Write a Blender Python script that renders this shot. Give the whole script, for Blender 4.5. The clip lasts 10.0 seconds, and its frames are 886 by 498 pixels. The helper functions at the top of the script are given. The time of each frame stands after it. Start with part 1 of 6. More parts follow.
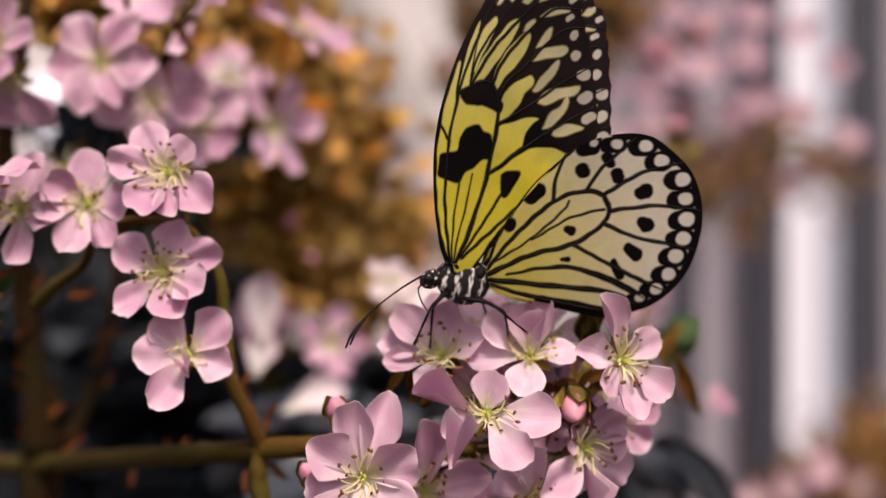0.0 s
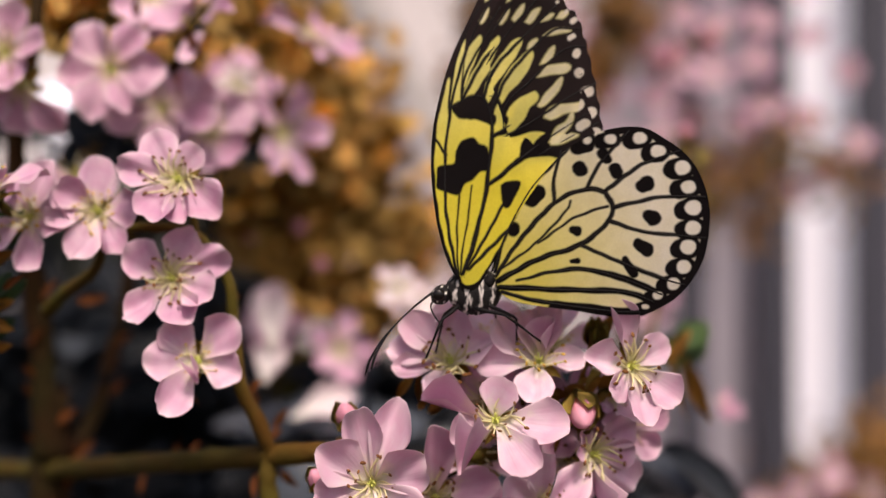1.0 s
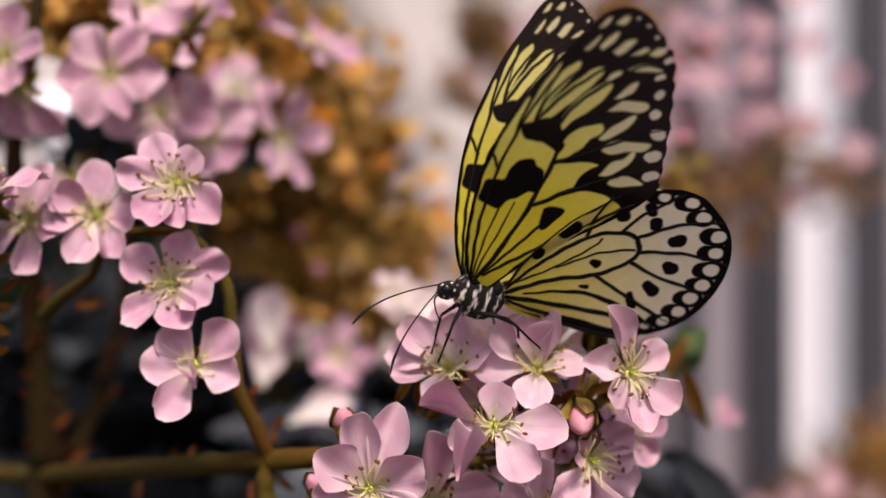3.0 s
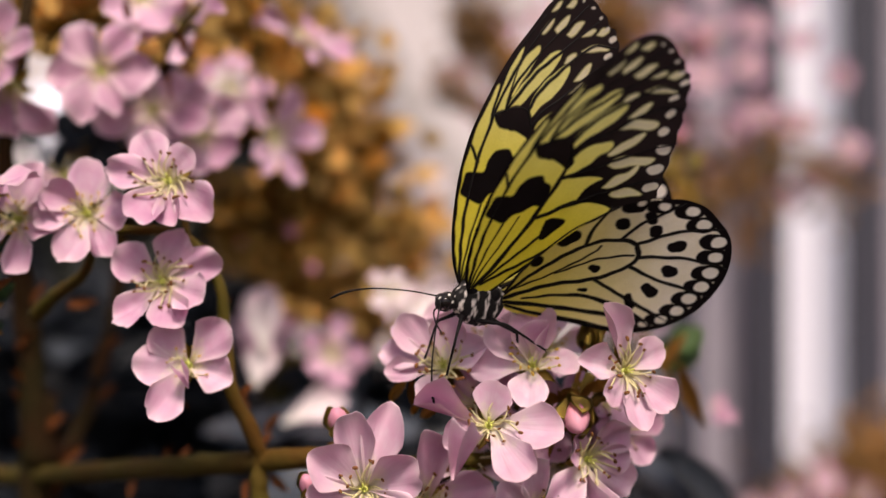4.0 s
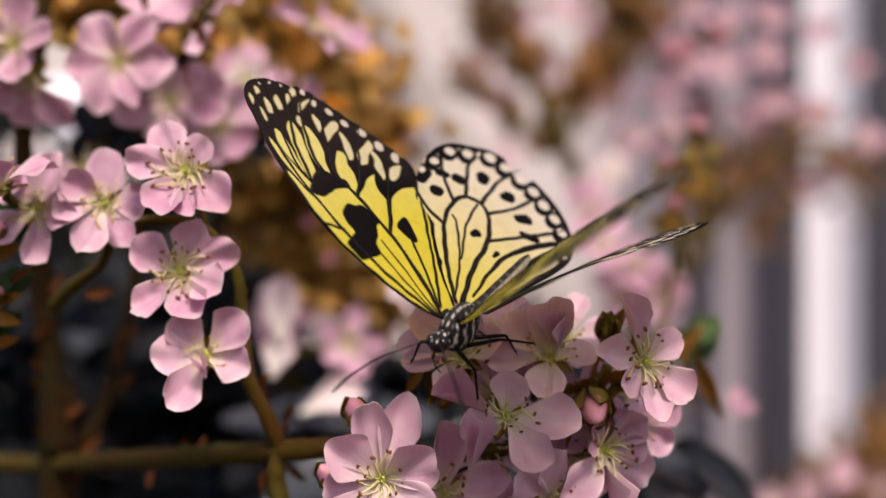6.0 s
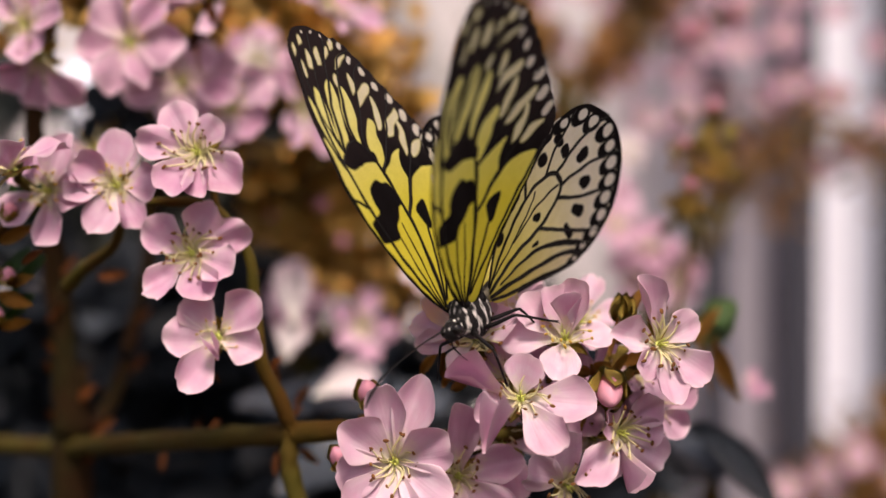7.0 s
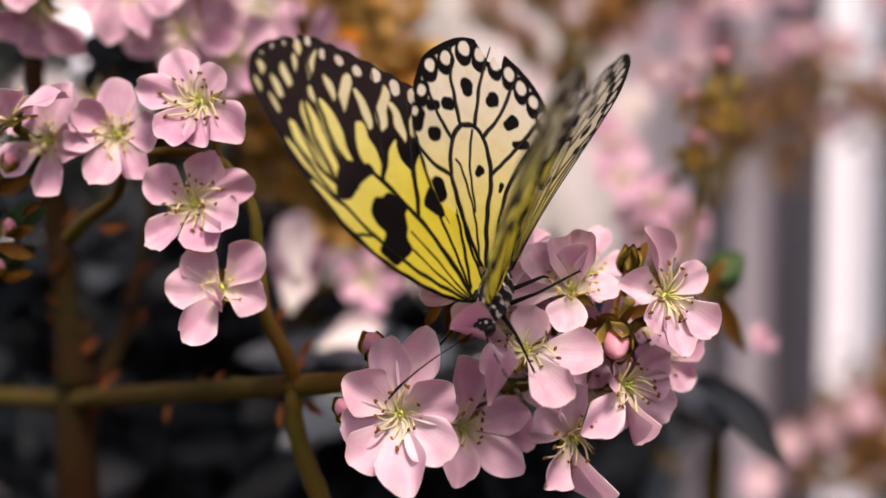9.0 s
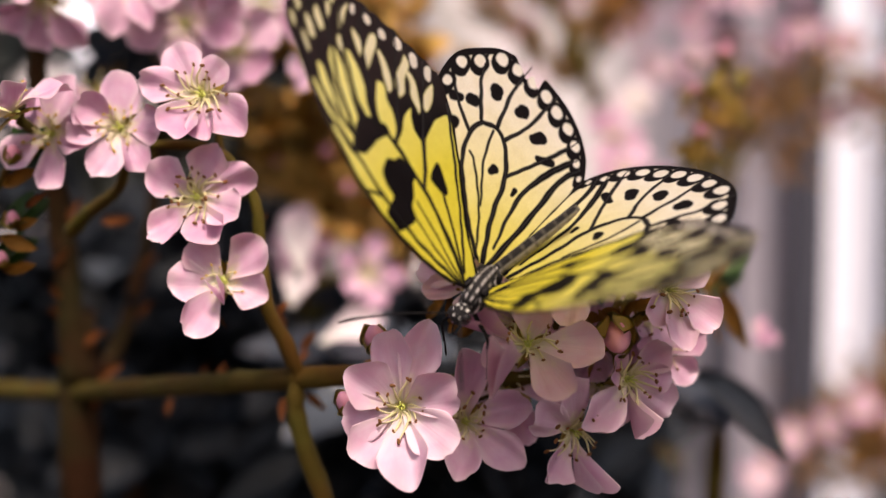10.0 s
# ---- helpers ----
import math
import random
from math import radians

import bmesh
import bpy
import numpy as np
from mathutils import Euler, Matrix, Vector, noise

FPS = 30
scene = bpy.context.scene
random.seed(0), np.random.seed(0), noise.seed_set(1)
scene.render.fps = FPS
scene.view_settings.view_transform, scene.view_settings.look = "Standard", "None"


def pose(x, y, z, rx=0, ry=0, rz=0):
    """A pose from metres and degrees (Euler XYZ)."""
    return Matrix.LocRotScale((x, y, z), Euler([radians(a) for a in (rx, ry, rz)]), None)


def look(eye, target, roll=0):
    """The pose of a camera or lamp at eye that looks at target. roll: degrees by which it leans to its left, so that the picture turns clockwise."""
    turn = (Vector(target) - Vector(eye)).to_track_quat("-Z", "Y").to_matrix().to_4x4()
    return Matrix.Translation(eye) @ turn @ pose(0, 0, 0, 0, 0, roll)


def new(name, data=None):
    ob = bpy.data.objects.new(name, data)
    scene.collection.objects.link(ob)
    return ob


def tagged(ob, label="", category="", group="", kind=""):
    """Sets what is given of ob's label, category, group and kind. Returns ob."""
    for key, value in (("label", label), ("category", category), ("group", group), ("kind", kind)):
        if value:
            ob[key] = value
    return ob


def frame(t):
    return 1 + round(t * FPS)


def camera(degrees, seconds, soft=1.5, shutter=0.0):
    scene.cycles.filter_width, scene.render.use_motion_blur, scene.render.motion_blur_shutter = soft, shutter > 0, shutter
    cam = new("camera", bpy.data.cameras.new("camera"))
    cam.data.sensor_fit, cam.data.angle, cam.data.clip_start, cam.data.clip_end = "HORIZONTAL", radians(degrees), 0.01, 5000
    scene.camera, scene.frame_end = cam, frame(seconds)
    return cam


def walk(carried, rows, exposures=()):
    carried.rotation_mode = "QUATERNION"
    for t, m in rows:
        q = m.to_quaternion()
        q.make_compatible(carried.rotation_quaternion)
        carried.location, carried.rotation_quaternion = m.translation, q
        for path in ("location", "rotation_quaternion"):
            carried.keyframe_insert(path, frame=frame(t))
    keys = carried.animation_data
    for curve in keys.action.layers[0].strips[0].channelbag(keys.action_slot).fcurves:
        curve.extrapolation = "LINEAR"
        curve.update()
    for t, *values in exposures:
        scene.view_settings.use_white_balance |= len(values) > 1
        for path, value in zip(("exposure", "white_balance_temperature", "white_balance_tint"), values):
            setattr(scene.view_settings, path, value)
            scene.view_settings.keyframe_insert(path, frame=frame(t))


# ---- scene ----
cam = camera(43.0, 10.0)
cam.data.dof.use_dof = True
cam.data.dof.focus_distance = 0.2505
cam.data.dof.aperture_fstop = 4.8
cam.data.dof.aperture_blades = 0
PATH = [
    (0, pose(0, 0, 1.2, 90, 0, 0)),
    (0.5, pose(-0.0005, -0.0001, 1.2002, 90.136, 0.107, 0.132)),
    (1, pose(0, -0.0004, 1.2001, 90.299, 0.066, 0.443)),
    (1.5, pose(-0.0003, 0.0002, 1.1995, 90.5, 0.001, 0.525)),
    (2, pose(-0.0004, 0.0007, 1.1999, 90.512, -0.045, 0.573)),
    (2.5, pose(-0.0005, -0.0007, 1.2, 90.609, -0.162, 0.441)),
    (4, pose(-0.0004, 0.0018, 1.1996, 90.568, 0.011, 0.01)),
    (4.5, pose(-0.0004, 0.002, 1.1998, 90.471, -0.183, 0.03)),
    (5, pose(-0.0004, 0.0016, 1.2002, 90.353, -0.139, 0.195)),
    (5.5, pose(-0.0008, 0.0012, 1.1999, 90.292, -0.084, 0.442)),
    (7, pose(-0.0008, 0.0049, 1.1991, 89.229, 0.04, 1.507)),
    (7.5, pose(-0.0008, 0.0042, 1.1994, 88.634, -0.02, 1.624)),
    (8, pose(-0.0015, 0.0054, 1.199, 88.102, -0.008, 1.554)),
    (8.5, pose(-0.0012, 0.0069, 1.1984, 87.55, -0.05, 1.671)),
    (9, pose(-0.0013, 0.0077, 1.1979, 86.985, 0.014, 1.677)),
    (9.5, pose(-0.0011, 0.008, 1.1984, 86.571, -0.092, 1.767)),
    (10, pose(-0.0012, 0.0076, 1.1977, 86.694, -0.139, 1.815)),
]
walk(cam, PATH, [(0.0, 0.10, 6940, 18.5), (5.7, 0.10, 6940, 18.5), (8.0, 0.14, 6980, 18.5), (10.0, 0.40, 7040, 18.5)])

# ---- world and light ----
world = bpy.data.worlds.new("sky")
scene.world = world
world.use_nodes = True
wn = world.node_tree
sky = wn.nodes.new("ShaderNodeTexSky")
sky.sky_type = "NISHITA"
sky.sun_disc = False
sky.sun_elevation = radians(55)
sky.sun_rotation = radians(167)
sky.dust_density = 5.5
sky.ozone_density = 0.8
wn.links.new(sky.outputs[0], wn.nodes["Background"].inputs[0])
wn.nodes["Background"].inputs[1].default_value = 0.10
sun = new("sun", bpy.data.lights.new("sun", "SUN"))
sun.data.energy = 3.1
sun.data.angle = radians(14)
sun.data.color = (1.0, 0.90, 0.80)
sun.matrix_world = look((0.45, -1.60, 4.0), (0, 0.3, 1.2))


# ---- materials ----
def material(name, colour, rough=0.5, vary=0.12, scale=400.0, bump=0.0, translucent=0.0, second=None, metal=0.0, spec=0.4, attr=None, per_object=0.1, scraps=0.0):
    """A surface with two scales of variation, fine relief and, for thin things, light through it."""
    m = bpy.data.materials.new(name)
    m.use_nodes = True
    n, l = m.node_tree.nodes, m.node_tree.links
    b = n["Principled BSDF"]
    b.inputs["Roughness"].default_value = rough
    b.inputs["Metallic"].default_value = metal
    b.inputs["Specular IOR Level"].default_value = spec
    co = n.new("ShaderNodeTexCoord")
    fine = n.new("ShaderNodeTexNoise")
    fine.inputs["Scale"].default_value = scale
    fine.inputs["Detail"].default_value = 6
    l.new(co.outputs["Object"], fine.inputs["Vector"])
    wide = n.new("ShaderNodeTexNoise")
    wide.inputs["Scale"].default_value = scale * 0.13
    wide.inputs["Detail"].default_value = 3
    l.new(co.outputs["Object"], wide.inputs["Vector"])
    mix = n.new("ShaderNodeMix")
    mix.data_type = "RGBA"
    mix.inputs[6].default_value = (*colour, 1)
    mix.inputs[7].default_value = (*(second or [c * 0.6 for c in colour]), 1)
    if attr:
        at = n.new("ShaderNodeAttribute")
        at.attribute_name = attr
        l.new(at.outputs["Color"], mix.inputs[6])
        dark = n.new("ShaderNodeMix")
        dark.data_type = "RGBA"
        dark.blend_type = "MULTIPLY"
        dark.inputs[0].default_value = 1.0
        dark.inputs[7].default_value = (0.95, 0.94, 0.88, 1)
        l.new(at.outputs["Color"], dark.inputs[6])
        l.new(dark.outputs[2], mix.inputs[7])
    ramp = n.new("ShaderNodeMapRange")
    ramp.inputs[1].default_value, ramp.inputs[2].default_value = 0.38, 0.68
    l.new(wide.outputs[0], ramp.inputs[0])
    l.new(ramp.outputs[0], mix.inputs[0])
    hsv = n.new("ShaderNodeHueSaturation")
    l.new(mix.outputs[2], hsv.inputs["Color"])
    info = n.new("ShaderNodeObjectInfo")
    value = n.new("ShaderNodeMath")
    value.operation = "MULTIPLY_ADD"
    value.inputs[1].default_value = vary * 2
    l.new(fine.outputs[0], value.inputs[0])
    value.inputs[2].default_value = 1.0 - vary
    own = n.new("ShaderNodeMath")
    own.operation = "MULTIPLY_ADD"
    own.inputs[1].default_value = per_object
    own.inputs[2].default_value = 1.0 - per_object / 2
    l.new(info.outputs["Random"], own.inputs[0])
    both = n.new("ShaderNodeMath")
    both.operation = "MULTIPLY"
    l.new(value.outputs[0], both.inputs[0])
    l.new(own.outputs[0], both.inputs[1])
    l.new(both.outputs[0], hsv.inputs["Value"])
    if scraps:
        geo = n.new("ShaderNodeNewGeometry")
        each = n.new("ShaderNodeMath")
        each.operation = "MULTIPLY_ADD"
        each.inputs[1].default_value = scraps
        each.inputs[2].default_value = 1.0 - scraps / 2
        l.new(geo.outputs["Random Per Island"], each.inputs[0])
        all3 = n.new("ShaderNodeMath")
        all3.operation = "MULTIPLY"
        l.new(both.outputs[0], all3.inputs[0])
        l.new(each.outputs[0], all3.inputs[1])
        l.new(all3.outputs[0], hsv.inputs["Value"])
    l.new(hsv.outputs[0], b.inputs["Base Color"])
    if bump:
        bp = n.new("ShaderNodeBump")
        bp.inputs["Strength"].default_value = bump
        bp.inputs["Distance"].default_value = 0.0006
        l.new(fine.outputs[0], bp.inputs["Height"])
        l.new(bp.outputs[0], b.inputs["Normal"])
    if translucent:
        tr = n.new("ShaderNodeBsdfTranslucent")
        l.new(hsv.outputs[0], tr.inputs["Color"])
        sh = n.new("ShaderNodeMixShader")
        sh.inputs[0].default_value = translucent
        l.new(b.outputs[0], sh.inputs[1])
        l.new(tr.outputs[0], sh.inputs[2])
        l.new(sh.outputs[0], n["Material Output"].inputs["Surface"])
    return m


def petal_material(name, tip, middle, base):
    """Pink petal: pale claw, deeper flush towards the rim, fine veins along its length (attribute petal: along, across)."""
    m = bpy.data.materials.new(name)
    m.use_nodes = True
    n, l = m.node_tree.nodes, m.node_tree.links
    b = n["Principled BSDF"]
    b.inputs["Roughness"].default_value = 0.52
    b.inputs["Specular IOR Level"].default_value = 0.25
    at = n.new("ShaderNodeAttribute")
    at.attribute_name = "petal"
    sep = n.new("ShaderNodeSeparateXYZ")
    l.new(at.outputs["Vector"], sep.inputs[0])
    co = n.new("ShaderNodeTexCoord")
    blot = n.new("ShaderNodeTexNoise")
    blot.inputs["Scale"].default_value = 3.6
    blot.inputs["Detail"].default_value = 4
    l.new(co.outputs["Object"], blot.inputs["Vector"])
    shift = n.new("ShaderNodeMath")
    shift.operation = "MULTIPLY_ADD"
    shift.inputs[1].default_value = 1.1
    l.new(blot.outputs[0], shift.inputs[0])
    add = n.new("ShaderNodeMath")
    add.operation = "SUBTRACT"
    l.new(sep.outputs[0], add.inputs[0])
    add.inputs[1].default_value = 0.54
    l.new(add.outputs[0], shift.inputs[2])
    ramp = n.new("ShaderNodeValToRGB")
    e = ramp.color_ramp.elements
    e[0].position, e[0].color = 0.10, (*base, 1)
    e[1].position, e[1].color = 1.0, (*tip, 1)
    k = e.new(0.48)
    k.color = (*middle, 1)
    l.new(shift.outputs[0], ramp.inputs[0])
    wave = n.new("ShaderNodeMath")
    wave.operation = "SINE"
    times = n.new("ShaderNodeMath")
    times.operation = "MULTIPLY"
    times.inputs[1].default_value = 44
    l.new(sep.outputs[1], times.inputs[0])
    l.new(times.outputs[0], wave.inputs[0])
    info = n.new("ShaderNodeObjectInfo")
    val = n.new("ShaderNodeMath")
    val.operation = "MULTIPLY_ADD"
    val.inputs[1].default_value = 0.004
    l.new(wave.outputs[0], val.inputs[0])
    rnd = n.new("ShaderNodeMath")
    rnd.operation = "MULTIPLY_ADD"
    rnd.inputs[1].default_value = 0.18
    rnd.inputs[2].default_value = 0.89
    l.new(info.outputs["Random"], rnd.inputs[0])
    l.new(rnd.outputs[0], val.inputs[2])
    hsv = n.new("ShaderNodeHueSaturation")
    # paler, thinner rim with an uneven border
    side = n.new("ShaderNodeMath")
    side.operation = "ABSOLUTE"
    l.new(sep.outputs[1], side.inputs[0])
    outer = n.new("ShaderNodeMath")
    outer.operation = "MAXIMUM"
    l.new(side.outputs[0], outer.inputs[0])
    l.new(sep.outputs[0], outer.inputs[1])
    uneven = n.new("ShaderNodeMath")
    uneven.operation = "MULTIPLY_ADD"
    uneven.inputs[1].default_value = 0.45
    l.new(blot.outputs[0], uneven.inputs[0])
    l.new(outer.outputs[0], uneven.inputs[2])
    border = n.new("ShaderNodeMapRange")
    border.inputs[1].default_value, border.inputs[2].default_value = 0.98, 1.28
    border.inputs[4].default_value = 0.9
    l.new(uneven.outputs[0], border.inputs[0])
    rim = n.new("ShaderNodeMix")
    rim.data_type = "RGBA"
    rim.inputs[7].default_value = (0.88, 0.74, 0.80, 1)
    l.new(border.outputs[0], rim.inputs[0])
    l.new(ramp.outputs[0], rim.inputs[6])
    l.new(rim.outputs[2], hsv.inputs["Color"])
    l.new(val.outputs[0], hsv.inputs["Value"])
    sat = n.new("ShaderNodeMath")
    sat.operation = "MULTIPLY_ADD"
    sat.inputs[1].default_value = -0.35
    sat.inputs[2].default_value = 1.32
    l.new(info.outputs["Random"], sat.inputs[0])
    l.new(sat.outputs[0], hsv.inputs["Saturation"])
    l.new(hsv.outputs[0], b.inputs["Base Color"])
    bp = n.new("ShaderNodeBump")
    bp.inputs["Strength"].default_value = 0.004
    bp.inputs["Distance"].default_value = 0.0003
    l.new(wave.outputs[0], bp.inputs["Height"])
    l.new(bp.outputs[0], b.inputs["Normal"])
    grain = n.new("ShaderNodeTexNoise")
    grain.inputs["Scale"].default_value = 6
    grain.inputs["Detail"].default_value = 2
    stretch = n.new("ShaderNodeMapping")
    stretch.inputs["Scale"].default_value = (0.25, 1.0, 1.0)
    l.new(at.outputs["Vector"], stretch.inputs["Vector"])
    l.new(stretch.outputs[0], grain.inputs["Vector"])
    bp2 = n.new("ShaderNodeBump")
    bp2.inputs["Strength"].default_value = 0.32
    bp2.inputs["Distance"].default_value = 0.0004
    l.new(grain.outputs[0], bp2.inputs["Height"])
    l.new(bp.outputs[0], bp2.inputs["Normal"])
    l.new(bp2.outputs[0], b.inputs["Normal"])
    tr = n.new("ShaderNodeBsdfTranslucent")
    l.new(hsv.outputs[0], tr.inputs["Color"])
    sh = n.new("ShaderNodeMixShader")
    sh.inputs[0].default_value = 0.33
    l.new(b.outputs[0], sh.inputs[1])
    l.new(tr.outputs[0], sh.inputs[2])
    l.new(sh.outputs[0], n["Material Output"].inputs["Surface"])
    return m


PETAL = petal_material("petal", (0.72, 0.43, 0.60), (0.78, 0.57, 0.70), (0.86, 0.79, 0.68))
# lightened copy of petal: brighter light on the front cluster put into colour
PETAL_LIGHTENED = petal_material("petal_lightened", (0.78, 0.51, 0.66), (0.83, 0.67, 0.77), (0.87, 0.82, 0.73))
# darker copy of petal: shade on the rear blossoms put into the colour
PETAL_SHADED = petal_material("petal_shaded", (0.62, 0.36, 0.51), (0.69, 0.47, 0.59), (0.78, 0.66, 0.62))
PETAL_PALE = petal_material("petal_pale", (0.86, 0.76, 0.80), (0.90, 0.86, 0.87), (0.90, 0.88, 0.84))
BUD = material("bud_pink", (0.78, 0.30, 0.44), 0.5, second=(0.86, 0.52, 0.60), translucent=0.2)
HEART = material("flower_heart", (0.50, 0.58, 0.10), 0.5, second=(0.70, 0.68, 0.22), scale=900)
FILAMENT = material("filament", (0.78, 0.72, 0.36), 0.5, second=(0.82, 0.77, 0.55), scale=900, translucent=0.25)
ANTHER_BROWN = material("anther_brown", (0.16, 0.06, 0.02), 0.7, second=(0.30, 0.13, 0.03), scale=2500, bump=0.5)
ANTHER_GOLD = material("anther_gold", (0.75, 0.52, 0.08), 0.7, second=(0.55, 0.33, 0.05), scale=2500, bump=0.5)
SEPAL = material("sepal", (0.36, 0.36, 0.07), 0.6, second=(0.55, 0.25, 0.04), scale=700, bump=0.4)
# darker, redder variant of dry_bract for the left-hand stems
BRACT_DARK = material("dark_bract", (0.24, 0.075, 0.012), 0.8, second=(0.12, 0.035, 0.009), scale=500, bump=0.5, translucent=0.2)
LEAF_GLOSSY = material("leaf_glossy", (0.095, 0.115, 0.145), 0.25, second=(0.065, 0.082, 0.105), scale=150, bump=0.1, spec=0.8)
BRACT = material("dry_bract", (0.44, 0.19, 0.03), 0.7, second=(0.26, 0.16, 0.03), scale=500, bump=0.5, translucent=0.25)
BARK = material("green_bark", (0.080, 0.068, 0.011), 0.7, second=(0.095, 0.046, 0.009), scale=350, bump=0.8, spec=0.12)
# darker copy of green_bark: shade on the branch's left stretch put into colour
BARK_SHADED = material("shaded_bark", (0.062, 0.050, 0.010), 0.75, second=(0.060, 0.030, 0.007), scale=350, bump=0.8, spec=0.12)
BARK_RED = material("red_bark", (0.034, 0.013, 0.005), 0.8, second=(0.022, 0.020, 0.006), scale=300, bump=0.9, spec=0.1)
TWIG = material("brown_twig", (0.28, 0.14, 0.035), 0.7, second=(0.20, 0.18, 0.04), scale=600, bump=0.6, spec=0.15)
LEAF = material("leaf_green", (0.03, 0.095, 0.014), 0.4, second=(0.055, 0.085, 0.014), scale=250, bump=0.3, translucent=0.2)
LEAF_SLATE = material("leaf_slate", (0.045, 0.060, 0.066), 0.5, second=(0.035, 0.030, 0.014), scale=60, bump=0.2, spec=0.3, scraps=0.8)
# near-black leaf colour with the shade below the blossoms put into it
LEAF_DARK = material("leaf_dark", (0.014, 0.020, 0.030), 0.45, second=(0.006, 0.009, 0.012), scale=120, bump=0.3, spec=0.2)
WITHERED = material("withered", (0.68, 0.46, 0.15), 0.8, second=(0.40, 0.26, 0.065), scale=230, bump=0.5, translucent=0.5, vary=0.3, scraps=1.1)
HEAD_GREEN = material("spent_head", (0.42, 0.24, 0.045), 0.7, second=(0.13, 0.16, 0.03), scale=260, bump=0.5, translucent=0.3, vary=0.2, scraps=0.9)
WITHERED_BROWN = material("withered_brown", (0.46, 0.24, 0.075), 0.8, second=(0.17, 0.10, 0.03), scale=160, bump=0.5, translucent=0.3, vary=0.25, scraps=0.8)
# pane surface with an added glow, so it stays bright without a source behind
PANE_GLOW = bpy.data.materials.new("pane_glow")
PANE_GLOW.use_nodes = True
PANE_GLOW.node_tree.nodes["Principled BSDF"].inputs["Base Color"].default_value = (0.66, 0.66, 0.74, 1)
PANE_GLOW.node_tree.nodes["Principled BSDF"].inputs["Emission Color"].default_value = (0.90, 0.89, 1.0, 1)
PANE_GLOW.node_tree.nodes["Principled BSDF"].inputs["Emission Strength"].default_value = 0.30
# stronger added glow, for the small panel on the back wall
GAP_GLOW = PANE_GLOW.copy()
GAP_GLOW.name = "gap_glow"
GAP_GLOW.node_tree.nodes["Principled BSDF"].inputs["Emission Strength"].default_value = 1.1
PANEL = material("white_panel", (0.38, 0.36, 0.43), 0.6, second=(0.33, 0.31, 0.38), scale=12, bump=0.05, vary=0.03)
WALL = material("pale_wall", (0.70, 0.67, 0.69), 0.85, second=(0.63, 0.60, 0.62), scale=18, bump=0.1, vary=0.04)
BOARD = material("grey_board", (0.40, 0.385, 0.385), 0.7, second=(0.36, 0.345, 0.34), scale=20, bump=0.1, vary=0.05)
POST = material("grey_paint", (0.058, 0.060, 0.082), 0.5, second=(0.046, 0.048, 0.066), scale=30, bump=0.1, vary=0.06)
SOIL = material("soil", (0.045, 0.03, 0.02), 0.95, second=(0.02, 0.014, 0.01), scale=25, bump=1.0, vary=0.3)
CHITIN = material("chitin", (0.006, 0.005, 0.006), 0.6, second=(0.010, 0.009, 0.009), scale=3000, bump=0.3, spec=0.15)
EYE = material("eye", (0.010, 0.008, 0.008), 0.12, scale=3000)
BODY = material("body_scales", (0.5, 0.5, 0.5), 0.5, spec=0.15, scale=3500, bump=0.6, attr="shade", vary=0.2)
WING = material("wing_scales", (0.5, 0.5, 0.5), 0.6, scale=2600, bump=0.25, attr="shade", vary=0.1, translucent=0.55, spec=0.08)


# ---- mesh helpers ----
def part(name, bm, mat, parent=None, label="", smooth=True):
    me = bpy.data.meshes.new(name)
    bm.to_mesh(me)
    bm.free()
    if smooth:
        me.polygons.foreach_set("use_smooth", [True] * len(me.polygons))
    me.materials.append(mat)
    return child(name, me, parent, label)


def child(name, me, parent=None, label="", m=None):
    ob = new(name, me)
    if parent:
        ob.parent = parent
    if m is not None:
        ob.matrix_local = m
    if label:
        ob["label"] = label
    return ob


def spline(points, steps):
    """A smooth line through a few points (Catmull-Rom)."""
    p = [np.array(q, float) for q in points]
    p = [2 * p[0] - p[1], *p, 2 * p[-1] - p[-2]]
    out = []
    for i in range(1, len(p) - 2):
        for k in range(steps):
            t = k / steps
            out.append(0.5 * (2 * p[i] + (p[i + 1] - p[i - 1]) * t + (2 * p[i - 1] - 5 * p[i] + 4 * p[i + 1] - p[i + 2]) * t * t + (3 * p[i] - p[i - 1] - 3 * p[i + 1] + p[i + 2]) * t ** 3))
    out.append(p[-2])
    return out


def tube(bm, line, radii, sides=8, knobs=0.0):
    """A tapered tube along a line; knobs: unevenness of its surface."""
    line = [Vector(q) for q in line]
    n = len(line)
    rings = []
    up = Vector((0.13, 0.21, 0.97))
    for i, q in enumerate(line):
        d = (line[min(i + 1, n - 1)] - line[max(i - 1, 0)]).normalized()
        a = d.cross(up)
        if a.length < 0.05:
            a = d.cross(Vector((1, 0.1, 0)))
        a.normalize()
        b = d.cross(a)
        r = float(np.interp(i / (n - 1), np.linspace(0, 1, len(radii)), radii))
        ring = []
        for k in range(sides):
            w = r * (1 + knobs * noise.noise((q + a * r * math.cos(k) * 3) * 260))
            ring.append(bm.verts.new(q + (a * math.cos(2 * math.pi * k / sides) + b * math.sin(2 * math.pi * k / sides)) * w))
        rings.append(ring)
    for r0, r1 in zip(rings, rings[1:]):
        for k in range(sides):
            bm.faces.new((r0[k], r0[(k + 1) % sides], r1[(k + 1) % sides], r1[k]))
    bm.faces.new(rings[0][::-1])
    bm.faces.new(rings[-1])
    return bm


